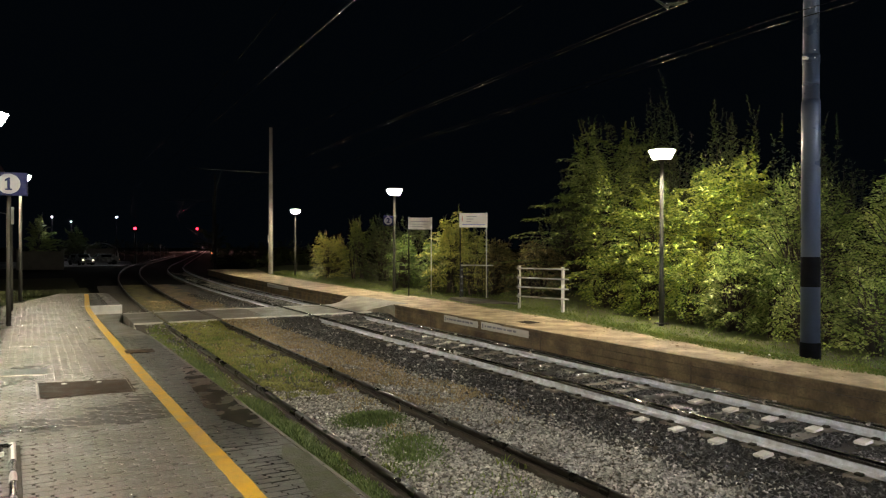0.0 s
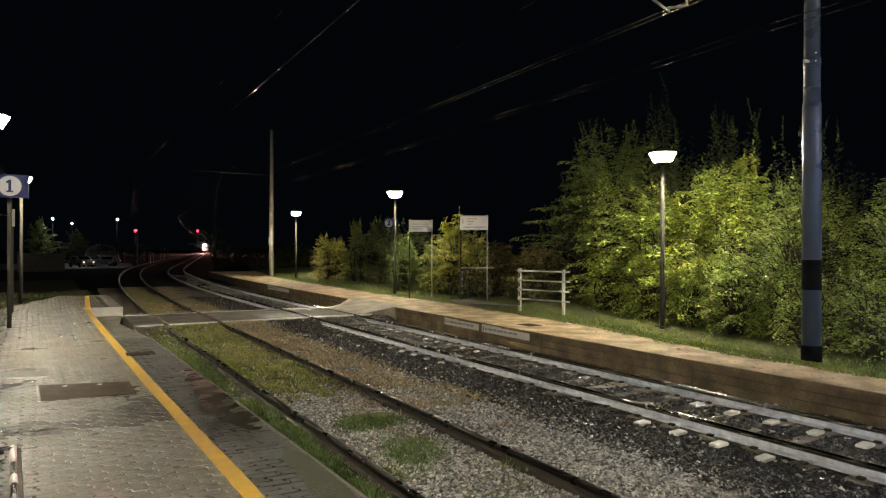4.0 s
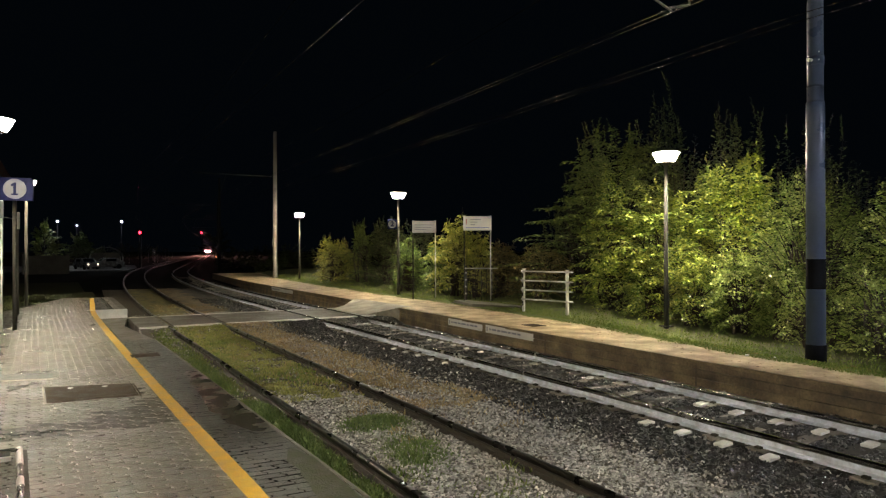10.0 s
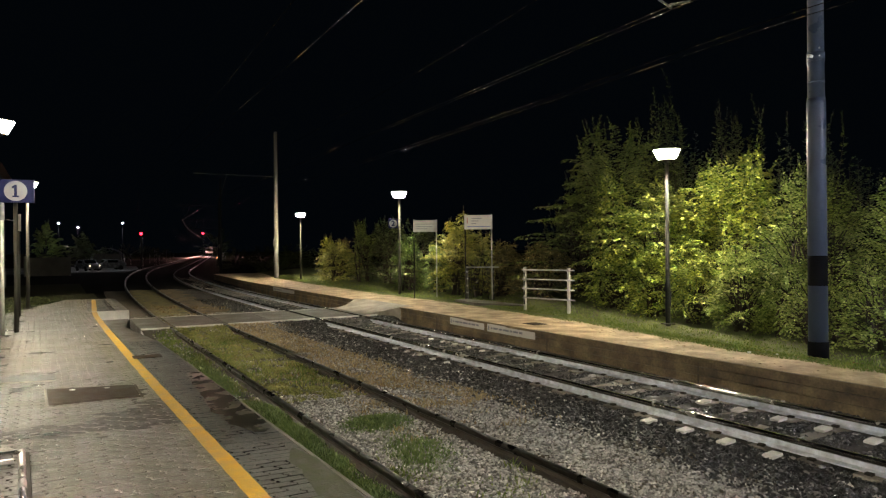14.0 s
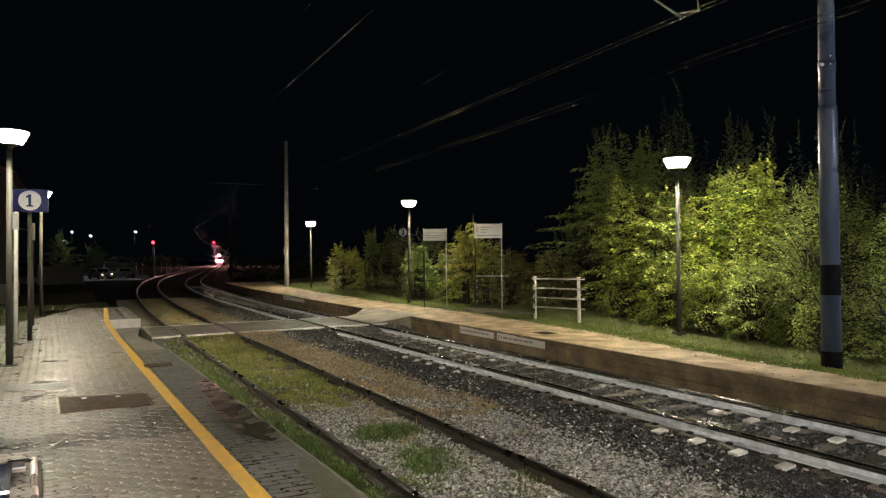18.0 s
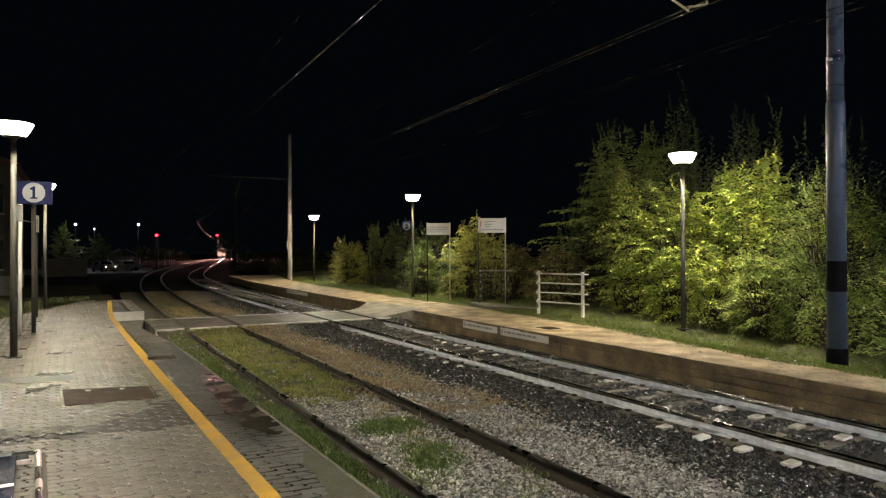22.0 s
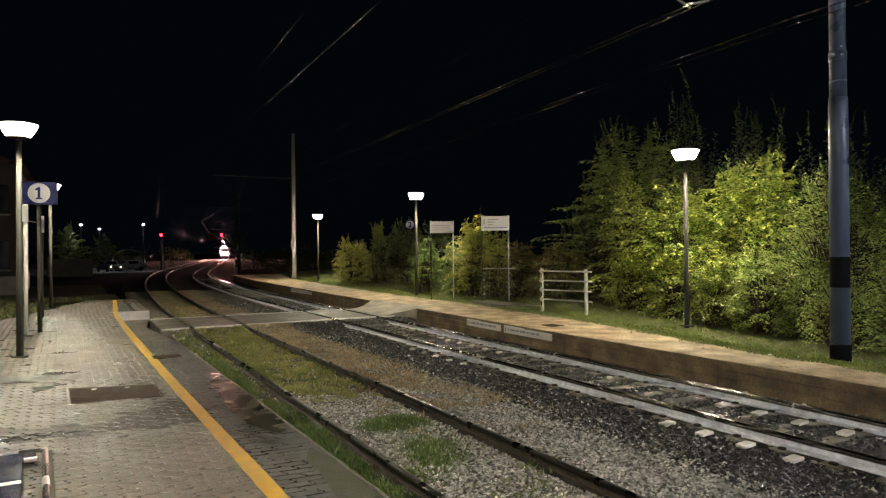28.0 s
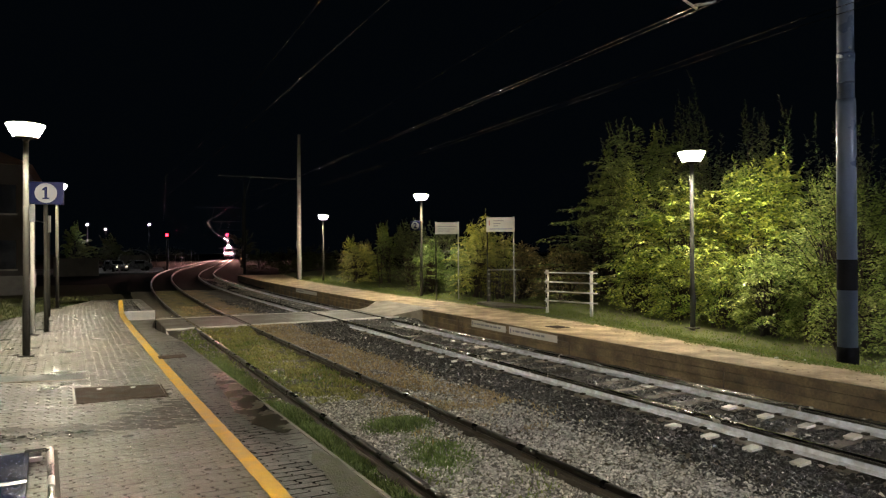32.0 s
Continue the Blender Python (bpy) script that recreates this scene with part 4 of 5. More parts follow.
# ---- covers in the pavement ----
hatch = empty("service_cover", label="rusty brown steel service cover set in the pavement", category="manhole cover")
slab("cover_plate", [(-0.07, 9.62), (0.97, 9.55), (0.96, 10.45), (-0.11, 10.75)], -0.01, 0.0095, M_RUSTPLATE, parent=hatch)
slab("frame_strip", [(-0.1, 9.6), (-0.085, 9.6), (-0.125, 10.78), (-0.14, 10.78)], -0.01, 0.0125, M_PALE, parent=hatch)
slab("frame_strip", [(0.98, 9.53), (1.0, 9.53), (0.99, 10.46), (0.97, 10.46)], -0.01, 0.0115, M_RUSTPLATE, parent=hatch)
for x, y in ((0.62, 10.4), (0.2, 10.5)):
    part("lifting_lug", LATHE([(0.035, 0.004), (0.035, 0.0145), (0.02, 0.0165)], 14, (x, y, 0)), M_GALV, hatch)
h2 = empty("drain_cover", label="small dark drain cover beside the yellow line", category="drain cover")
slab("cover_plate", [(1.19, 12.98), (1.66, 12.98), (1.66, 13.35), (1.19, 13.35)], -0.02, 0.0085, M_RUSTPLATE, parent=h2)

def puddle(outline, label, z=0.0018, material=M_PUDDLE):
    bm = bmesh.new()
    pts = []
    n = len(outline)
    for i in range(n):
        a, b = outline[i], outline[(i + 1) % n]
        for k in range(6):
            u = k / 6
            pts.append((a[0] + (b[0] - a[0]) * u + rng.gauss(0, 0.012), a[1] + (b[1] - a[1]) * u + rng.gauss(0, 0.012)))
    bm.faces.new([bm.verts.new((x, y, z)) for x, y in pts])
    bmesh.ops.triangulate(bm, faces=bm.faces)
    return tagged(part("puddle", bm, material), label, "puddle", "puddles on the platform")


# rainwater standing in small pools between the panel and the big cover
bm = bmesh.new()
for k in range(90):
    cx = 0.08 - 1.5 * rng.random() ** 1.3
    cy = 8.12 - 0.09 * (cx + 0.4) + rng.gauss(0, 0.07)
    ra, rb = rng.uniform(0.015, 0.07), rng.uniform(0.01, 0.035)
    bm.faces.new([bm.verts.new((cx + ra * (1 + 0.3 * rng.uniform(-1, 1)) * math.cos(q * 0.698), cy + rb * (1 + 0.3 * rng.uniform(-1, 1)) * math.sin(q * 0.698), 0.0052 + 0.00003 * k)) for q in range(9)])
tagged(part("puddle", bm, M_PUDDLE), "broken rain puddle standing between the pavers", "puddle", kind="stuff")
puddle([(1.74, 10.35), (1.95, 10.3), (1.95, 11.0), (1.74, 11.05)], "small puddle on sunken slabs at the platform edge", 0.0085, M_SLABWET)
puddle([(1.7, 10.2), (1.98, 10.2), (2.0, 8.6), (2.03, 7.1), (1.86, 6.95), (1.66, 7.5), (1.6, 8.2), (1.66, 9.2)], "dark film of rainwater along the platform edge", 0.0095, M_FILM)
puddle([(1.72, 4.0), (2.06, 4.0), (2.05, 5.9), (1.98, 6.3), (1.86, 6.0), (1.8, 5.2)], "dark wet moss on the platform edge", 0.0066, M_MOSSWET)
# worn cover strip across the pavement beyond the big cover
strip2 = empty("channel_cover", label="worn grey concrete channel cover set in the pavement", category="drain cover")
for k in range(4):
    xa, xb = -1.6 + 0.4 * k, -1.6 + 0.4 * (k + 1) - 0.008
    slab("cover_slab", [(xa, 11.75 - 0.28 * (xa + 1)), (xb, 11.75 - 0.28 * (xb + 1)), (xb, 12.3 - 0.28 * (xb + 1)), (xa, 12.3 - 0.28 * (xa + 1))], -0.012, 0.0065, M_PAVERDARK, parent=strip2)
slab("edge_strip", [(-1.6, 11.872), (-0.008, 11.426), (-0.008, 11.466), (-1.6, 11.912)], -0.012, 0.0095, M_PALE, parent=strip2)

# framed low panel near the camera, wet and dark blue
pan = empty("framed_panel", pose(-0.263, 7.3, 0, 0, 0, 2.7) @ pose(0.262, -7.42, 0), label="low steel-framed dark blue panel, wet with rain", category="panel")
fx0, fx1, fy0, fy1 = -1.75, -0.262, 4.6, 7.42
part("sheet", B(fx0 + 0.06, fx1 - 0.17, fy0 + 0.08, fy1 - 0.04, 0.055, 0.07, bevel=0.003), M_NAVY, pan)
part("gasket", B(fx0 + 0.04, fx1 - 0.168, fy0 + 0.05, fy1 - 0.03, 0.02, 0.05), M_BLACK, pan)
# shadow along the right of the frame, laid down as a dark strip
part("frame_rail", B(fx1 + 0.024, fx1 + 0.06, fy0, fy1, 0.004, 0.05, bevel=0.004), M_RUST, pan, "dark strip standing in for the shadow beside the frame")
part("frame_tube", TUBE([(fx1, fy0, 0.06), (fx1, fy1, 0.06)], 0.028, 10), M_STEEL, pan)
part("frame_tube", TUBE([(fx0, fy0, 0.06), (fx0, fy1, 0.06)], 0.028, 10), M_STEEL, pan)
part("frame_tube", TUBE([(fx0, fy1, 0.06), (fx1, fy1, 0.06)], 0.02, 10), M_STEEL, pan)
part("frame_tube", TUBE([(fx0, fy0, 0.06), (fx1, fy0, 0.06)], 0.02, 10), M_STEEL, pan)
# the bright band reflected in the panel, built as a thin steel strip
part("seam_strip", B(fx0 + 0.06, fx1 - 0.17, 6.42, 6.5, 0.069, 0.074, bevel=0.002), M_STEEL, pan, "steel strip standing in for a bright reflection on the panel")
V, F = [], []
for k in range(700):
    dx, dy, dr = rng.uniform(fx0 + 0.5, fx1 - 0.19), rng.uniform(5.2, 6.4) if rng.random() < 0.8 else rng.uniform(6.5, 7.3), rng.uniform(0.003, 0.009)
    n = len(V)
    for ring, hz in ((1.0, 0.0), (0.7, 0.4)):
        V += [(dx + dr * ring * math.cos(a * 1.0472), dy + dr * ring * math.sin(a * 1.0472), 0.0702 + dr * hz) for a in range(6)]
    V.append((dx, dy, 0.0702 + dr * 0.55))
    F += [(n + i, n + (i + 1) % 6, n + 6 + (i + 1) % 6, n + 6 + i) for i in range(6)] + [(n + 6 + i, n + 6 + (i + 1) % 6, n + 12) for i in range(6)]
tagged(piece("raindrops", V, F, M_DROP, pan, smooth=True), kind="stuff")
for y in (7.3, 5.6):
    clamp = part("clamp", B(fx1 - 0.17, fx1 - 0.07, y - 0.1, y + 0.06, 0.03, 0.062, bevel=0.006), M_BLACK, pan)
    part("clip", B(fx1 - 0.165, fx1 - 0.06, y - 0.135, y - 0.1, 0.03, 0.066, bevel=0.004), M_STEEL, clamp)
for x, y in ((fx0, fy0), (fx1, fy0), (fx0, fy1), (fx1, fy1)):
    part("foot", LATHE([(0.03, -0.014), (0.03, 0.06)], 10, (x, y, 0)), M_STEEL, pan)


# ---- shrubs and trees behind the far platform ----
def shrub(name, x, y, rx, ry, z_top, limbs, size, material, label, cat="shrub", seed=1, ragged=0.35, habit="arching", low=0.03):
    """Stems that fork into limbs; each limb carries twigs on its outer half, each twig two rows of leaves.
    habit: arching (limbs bow outwards), upright (plumes that rise), layered (limbs lie flat in storeys), dense (short twigs all round)."""
    r = random.Random(seed)
    th = empty(name, pose(x, y, turf_z(x, y) - 0.03), label=label, category=cat, group="shrubs behind the far platform")
    for s in range(6):
        a = 6.283 * s / 6 + r.uniform(-0.3, 0.3)
        top = Vector((math.cos(a) * rx * r.uniform(0.2, 0.45), math.sin(a) * ry * r.uniform(0.2, 0.45), z_top * r.uniform(0.55, 0.8)))
        p0 = Vector((r.uniform(-0.25, 0.25), r.uniform(-0.25, 0.25), 0))
        mid = (p0 + top) / 2 + Vector((r.uniform(-0.2, 0.2), r.uniform(-0.2, 0.2), 0.1))
        part("stem", TUBE([p0, mid, top], [0.05, 0.032, 0.012], 6), M_BARK, th)
    bumps = [(r.uniform(0, 6.283), r.uniform(0.0, 1.0), r.uniform(0.3, 0.7), r.uniform(-ragged, ragged)) for _ in range(24)]
    wood = bmesh.new()
    V, F, tips = [], [], []
    up = Vector((0, 0, 1))

    def leaf(c, d, w, L):
        n = len(V)
        W = L * r.uniform(0.28, 0.4)
        lift = w.cross(d) * (L * r.uniform(-0.02, 0.16))
        V.extend((tuple(c), tuple(c + d * L * 0.42 + w * W + lift), tuple(c + d * L), tuple(c + d * L * 0.42 - w * W + lift)))
        F.extend(((n, n + 1, n + 2), (n, n + 2, n + 3)))

    for i in range(limbs):
        a = r.uniform(0, 6.283)
        e = low + (1 - low) * r.random() ** (0.85 if habit != "upright" else 0.6)
        if habit == "layered":
            e = (int(e * 11) + 0.5 + r.uniform(-0.16, 0.16)) / 11
        k = 1.0
        for ba, be, bw, bh in bumps:
            da = (a - ba + math.pi) % 6.283 - math.pi
            k += bh * math.exp(-(da * da + (2 * (e - be)) ** 2) / (bw * bw))
        if habit == "upright":
            env = 0.96 * (1 - e ** 2.6) ** 0.7 + 0.06
        elif habit == "layered":
            env = 1.02 * (1 - e) ** 0.75 + 0.1
        else:
            env = math.sqrt(max(0.02, 1 - (max(0, e - 0.3) / 0.72) ** 2)) * (1 if e > 0.3 else 0.86 + 0.45 * e)
        d = max(0.1, k * env * (1.0 - 0.38 * r.random() ** 2))
        out = Vector((math.cos(a), math.sin(a), 0))
        lump = noise.noise((math.cos(a) * 1.6 + seed, math.sin(a) * 1.6, seed * 3.1)) + 0.6 * noise.noise((math.cos(a) * 5 + seed, math.sin(a) * 5, seed * 1.7))
        tip = Vector((out.x * rx * d, out.y * ry * d, z_top * e * (0.93 + 0.06 * k + 0.3 * lump * e)))
        tips.append(tip)
        if habit == "upright":
            p0 = Vector((tip.x * 0.55, tip.y * 0.55, tip.z * 0.45))
            c1 = Vector((tip.x * 0.95, tip.y * 0.95, tip.z * 0.7))
        elif habit == "layered":
            p0 = Vector((tip.x * 0.08, tip.y * 0.08, tip.z * 0.9))
            c1 = Vector((tip.x * 0.55, tip.y * 0.55, tip.z * 1.0 + 0.22))
        elif habit == "dense":
            p0 = Vector((tip.x * 0.4, tip.y * 0.4, tip.z * 0.65))
            c1 = Vector((tip.x * 0.75, tip.y * 0.75, tip.z * 0.95 + 0.1))
        else:
            p0 = Vector((tip.x * 0.15, tip.y * 0.15, tip.z * 0.35))
            c1 = Vector((tip.x * 0.5, tip.y * 0.5, tip.z * 1.0 + 0.3))
        c1 += Vector((r.gauss(0, 0.12), r.gauss(0, 0.12), r.gauss(0, 0.08)))
        at = lambda u: p0 * (1 - u) ** 2 + c1 * (2 * u * (1 - u)) + tip * u * u
        length = (c1 - p0).length + (tip - c1).length
        if i % 3 == 0:
            tube(wood, [at(0), at(0.35), at(0.7), at(1)], [0.016, 0.012, 0.008, 0.003], 4)
        start = 0.25 if habit in ("dense", "upright") else 0.4
        steps = max(4, int(length * (1 - start) / (0.085 if habit != "upright" else 0.1)))
        sgn = 1
        for j in range(steps):
            u = start + (1 - start) * (j + r.random()) / steps
            p = at(u)
            if p.z < 0.05:
                continue
            tan = (at(min(1, u + 0.03)) - at(u - 0.03)).normalized()
            side = tan.cross(up)
            side = side.normalized() if side.length > 0.05 else Vector((r.uniform(-1, 1), r.uniform(-1, 1), 0)).normalized()
            sgn = -sgn
            if habit in ("dense", "upright"):
                side = (side * sgn + tan.cross(side) * r.uniform(-1, 1)).normalized()
                td = (tan * 0.9 + side * r.uniform(0.5, 1.1) + up * (0.35 if habit == "upright" else 0)).normalized()
            else:
                td = (tan * r.uniform(0.5, 0.9) + side * sgn * r.uniform(0.6, 1.1) + up * r.uniform(-0.3, 0.12)).normalized()
            tl = (0.36 - 0.22 * u) * r.uniform(0.6, 1.3) * (0.7 if habit == "dense" else 1.0)
            nl = max(3, int(tl / (size * 0.42)))
            ts = td.cross(up)
            ts = ts.normalized() if ts.length > 0.05 else side
            for q in range(nl):
                v = (q + 0.7) / nl
                c = p + td * tl * v - up * (0.05 * v * v)
                g = 1 if q % 2 else -1
                ld = (td * r.uniform(0.5, 1.0) + ts * g * r.uniform(0.4, 1.0) + up * r.uniform(-0.65, 0.1)).normalized()
                lw = ld.cross(up * r.uniform(0.6, 1.0) + Vector((r.uniform(-0.6, 0.6), r.uniform(-0.6, 0.6), 0))).normalized()
                leaf(c, ld, lw, size * r.uniform(0.65, 1.2) * (1.05 - 0.3 * v))
    high = sorted((t for t in tips if t.z > 0.5 * z_top), key=lambda t: -t.z)
    for p in high[: len(high) // 6]:
        # single shoots that break the outline
        d = (Vector((p.x, p.y, 0)) * 0.12 + Vector((r.uniform(-0.3, 0.3), r.uniform(-0.3, 0.3), 1))).normalized()
        ln = r.uniform(0.2, 0.14 * z_top)
        tube(wood, [p, p + d * ln], [0.006, 0.002], 4)
        for j in range(int(ln / 0.035)):
            u = (j + 0.5) / int(ln / 0.035)
            ld = (d * 0.6 + Vector((r.uniform(-1, 1), r.uniform(-1, 1), r.uniform(-0.3, 0.3)))).normalized()
            leaf(p + d * ln * u, ld, ld.cross(Vector((r.uniform(-0.5, 0.5), r.uniform(-0.5, 0.5), 1))).normalized(), size * (1.15 - 0.6 * u) * r.uniform(0.7, 1.1))
    tagged(part("branchwork", wood, M_BARK, th), kind="stuff")
    piece("crown", V, F, material, th)
    return th


# name, x, y, half widths, top, limbs, leaf size, material, label, unevenness, habit
SHRUBS = [
    ("hazel_bush", 15.5, 11.3, 1.35, 1.7, 3.9, 210, 0.13, L_GREEN, "pointed hazel bush with yellow-green leaves lit by a lamp", 0.45, "arching"),
    ("hazel_bush", 15.3, 13.6, 1.5, 1.7, 3.4, 220, 0.13, L_GREEN, "broad hazel bush with yellow-green leaves behind a lamp post", 0.45, "arching"),
    ("layered_bush", 16.0, 17.5, 2.2, 2.3, 4.8, 170, 0.11, L_CONIFER, "tall dark green bush with layered spreading branches", 0.7, "layered"),
    ("layered_bush", 16.2, 16.2, 1.7, 1.8, 5.2, 150, 0.11, L_CONIFER, "dark green bush with long drooping sprays", 0.7, "arching"),
    ("hazel_bush", 16.0, 12.5, 1.3, 1.5, 3.5, 110, 0.13, L_GREEN, "leafy green bush filling the middle of the hedge", 0.5, "arching"),
    ("layered_bush", 15.2, 15.6, 1.5, 1.5, 3.7, 160, 0.12, L_GREEN, "green layered bush beside the lit hazels", 0.6, "layered"),
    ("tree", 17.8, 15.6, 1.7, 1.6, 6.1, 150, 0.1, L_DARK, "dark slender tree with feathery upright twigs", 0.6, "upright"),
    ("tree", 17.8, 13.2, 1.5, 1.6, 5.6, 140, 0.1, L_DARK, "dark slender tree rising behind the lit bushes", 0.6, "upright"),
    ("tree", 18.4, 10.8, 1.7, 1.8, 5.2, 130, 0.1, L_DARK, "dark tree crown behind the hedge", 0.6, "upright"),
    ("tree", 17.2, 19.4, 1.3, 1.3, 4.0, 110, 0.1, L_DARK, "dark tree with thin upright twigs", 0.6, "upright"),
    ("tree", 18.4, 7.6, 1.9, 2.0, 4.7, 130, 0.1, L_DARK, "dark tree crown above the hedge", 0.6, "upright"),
    ("privet_bush", 14.7, 8.9, 1.2, 1.5, 3.3, 330, 0.085, L_MID, "dense small-leaved green bush", 0.4, "dense"),
    ("privet_bush", 14.5, 6.4, 1.3, 1.6, 3.9, 340, 0.085, L_MID, "dense dark green hedge bush with wet leaves", 0.4, "dense"),
    ("privet_bush", 14.5, 3.6, 1.4, 1.7, 4.3, 220, 0.085, L_MID, "dense dark green hedge bush behind the mast", 0.4, "dense"),
    ("hazel_bush", 14.2, 9.0, 0.75, 0.9, 1.7, 110, 0.09, L_MID, "low green shoots spilling towards the platform", 0.4, "arching"),
    ("hazel_bush", 14.05, 11.5, 0.7, 0.9, 1.5, 110, 0.1, L_GREEN, "low leafy shoots close behind the lamp post", 0.4, "arching"),
    ("privet_bush", 13.3, 4.6, 0.7, 0.9, 1.6, 130, 0.075, L_MID, "low wet shoots at the foot of the hedge", 0.4, "dense"),
    ("privet_bush", 13.2, 6.6, 0.7, 0.9, 1.5, 130, 0.075, L_MID, "low wet shoots beside the mast", 0.4, "dense"),
    ("hazel_bush", 14.15, 12.9, 0.85, 1.1, 1.8, 110, 0.1, L_GREEN, "low leafy bush at the foot of the hedge", 0.4, "arching"),
    ("hazel_bush", 14.1, 10.2, 0.75, 1.0, 1.7, 110, 0.095, L_MID, "low leafy bush at the foot of the hedge", 0.4, "arching"),
    ("privet_bush", 13.5, 8.0, 0.7, 0.9, 1.4, 120, 0.07, L_MID, "low wet shoots in front of the hedge", 0.4, "dense"),
    ("hazel_bush", 14.2, 14.5, 0.85, 1.1, 1.6, 110, 0.1, L_GREEN, "low leafy bush beside the rail fence", 0.4, "arching"),
    ("bramble", 14.6, 18.4, 1.0, 1.2, 1.7, 130, 0.085, L_DRYLEAF, "low dull bramble behind the rail fence", 0.5, "arching"),
    ("bramble", 14.5, 20.6, 1.0, 1.2, 1.85, 140, 0.085, L_DRYLEAF, "low dull bramble beside the gate", 0.5, "arching"),
    ("autumn_bush", 13.9, 22.7, 1.3, 1.7, 2.7, 260, 0.08, L_YELLOW, "autumn bush with yellow-green leaves beside a board", 0.5, "arching"),
    ("autumn_bush", 13.9, 21.4, 0.7, 0.9, 2.2, 110, 0.08, L_YELLOW, "yellowing shoots behind the gate", 0.5, "dense"),
    ("autumn_bush", 13.9, 24.4, 0.9, 1.2, 2.0, 150, 0.085, L_SHADE, "loose green bush below the boards", 0.4, "arching"),
    ("elder_bush", 13.5, 26.4, 0.75, 0.9, 2.1, 130, 0.095, L_SHADE, "small leafy green bush at the foot of a lamp post", 0.4, "arching"),
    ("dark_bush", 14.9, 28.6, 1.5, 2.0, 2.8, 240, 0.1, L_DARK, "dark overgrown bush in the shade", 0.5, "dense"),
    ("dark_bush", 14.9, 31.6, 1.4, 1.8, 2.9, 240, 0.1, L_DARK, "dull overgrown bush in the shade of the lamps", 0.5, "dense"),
    ("dark_bush", 14.7, 34.4, 0.8, 1.0, 3.0, 130, 0.1, L_CONIFER, "tall loose bush along the platform", 0.5, "dense"),
    ("elder_bush", 14.2, 37.4, 1.4, 2.2, 2.3, 300, 0.1, L_YELLOW, "yellowing bush at the end of the hedge", 0.5, "dense"),
    ("elder_bush", 15.4, 39.5, 1.4, 1.8, 2.2, 200, 0.1, L_DRYLEAF, "brownish bush at the end of the hedge", 0.5, "dense"),
]
for i, (nm, x, y, rx, ry, zt, nl, ls, lm, lab, rag, hab) in enumerate(SHRUBS):
    shrub(nm, x, y, rx, ry, zt, nl, ls, lm, lab, "tree" if nm == "tree" else "shrub", 40 + i, rag, hab)

# grass on the verge and weeds between the tracks


def verge_pick():
    y = 4 + 46 * rng.random() ** 1.6
    x = path_edge(y) + rng.expovariate(1 / 0.9) - 0.12 - abs(rng.gauss(0, 0.22)) * max(0, noise.noise((y * 1.3, 2.0, 0)) + 0.2)
    if x > path_edge(y) + 3:
        return None
    return x, y, turf_z(x, y) - 0.01, 1.0 if x > path_edge(y) + 0.15 else 0.5


blades("verge_grass", 44000, verge_pick, 0.05, L_GRASS, "short green grass on the verge behind the platform", 0.008)
blades("weeds", 5000, clump(2.2, 4.4, 4.0, 20.3, lambda x, y: weedy(x, y) or (x < 2.75 and noise.noise((x * 2, y * 0.9, 3)) > 0.0)), 0.085, L_GRASS, "green weeds growing on the side track", 0.008, 0.9)
blades("dry_weeds", 3000, clump(3.0, 5.9, 7.0, 30, lambda x, y: weedy(x + 3, y + 5) or (y > 12 and weedy(x, y))), 0.085, L_DRY, "dry straw-coloured weeds between the tracks", 0.007, 1.0)


def patch(cx, cy, sx, sy):
    def pick():
        x, y = rng.gauss(cx, sx), rng.gauss(cy, sy)
        if x < 2.1 or abs(abs(x - track_loop(y)) - 0.7525) < 0.05:
            return None
        return x, y, bed_height(x, y) - 0.01, math.exp(-((x - cx) / sx / 2) ** 2 - ((y - cy) / sy / 2) ** 2)
    return pick


def moss_pick():
    y = 9.8 + 10.5 * rng.random() ** 1.3
    x = track_loop(y) + rng.uniform(-0.7, 0.7)
    if noise.noise((x * 2.6, y * 1.4, 8)) < 0.1 - 0.06 * (y - 10.5) and rng.random() < 0.85:
        return None
    if noise.noise((x * 3.5, y * 2.2, 40)) < -0.05 and rng.random() < 0.8:
        return None
    return x, y, bed_height(x, y) - 0.01, 1.0


def dry_pick():
    y = 8.5 + 12 * rng.random() ** 1.2
    x = track_loop(y) + 0.8 + (1.5 - 0.03 * (y - 10)) * rng.random() ** 1.3
    if noise.noise((x * 1.6, y * 0.8, 18)) < -0.2 - 0.08 * (y - 10):
        return None
    return x, y, bed_height(x, y) - 0.01, 1.0


blades("moss", 20000, moss_pick, 0.055, L_MOSS, "yellow-green moss and low weeds between the rails", 0.008, 1.0)
blades("dry_grass", 13000, dry_pick, 0.06, L_DRY, "brown dry grass beside the side track", 0.007, 1.1)
for cx, cy, sx, sy, nb, hg in ((3.68, 8.1, 0.28, 0.25, 3600, 0.09), (3.62, 6.8, 0.25, 0.4, 1500, 0.08), (3.4, 6.45, 0.16, 0.3, 1000, 0.07), (2.48, 9.3, 0.16, 0.5, 4200, 0.15), (2.52, 7.9, 0.14, 0.45, 4000, 0.16),
                               (2.5, 6.85, 0.15, 0.35, 3000, 0.13), (2.55, 5.7, 0.13, 0.4, 2000, 0.1), (2.2, 8.5, 0.05, 1.2, 1200, 0.08), (2.4, 12.0, 0.13, 0.6, 3200, 0.1), (2.5, 13.4, 0.14, 1.6, 2600, 0.09)):
    blades("grass_tuft", nb, patch(cx, cy, sx, sy), hg, L_LUSH, "tuft of fresh green grass beside the rail", 0.007, 0.7)


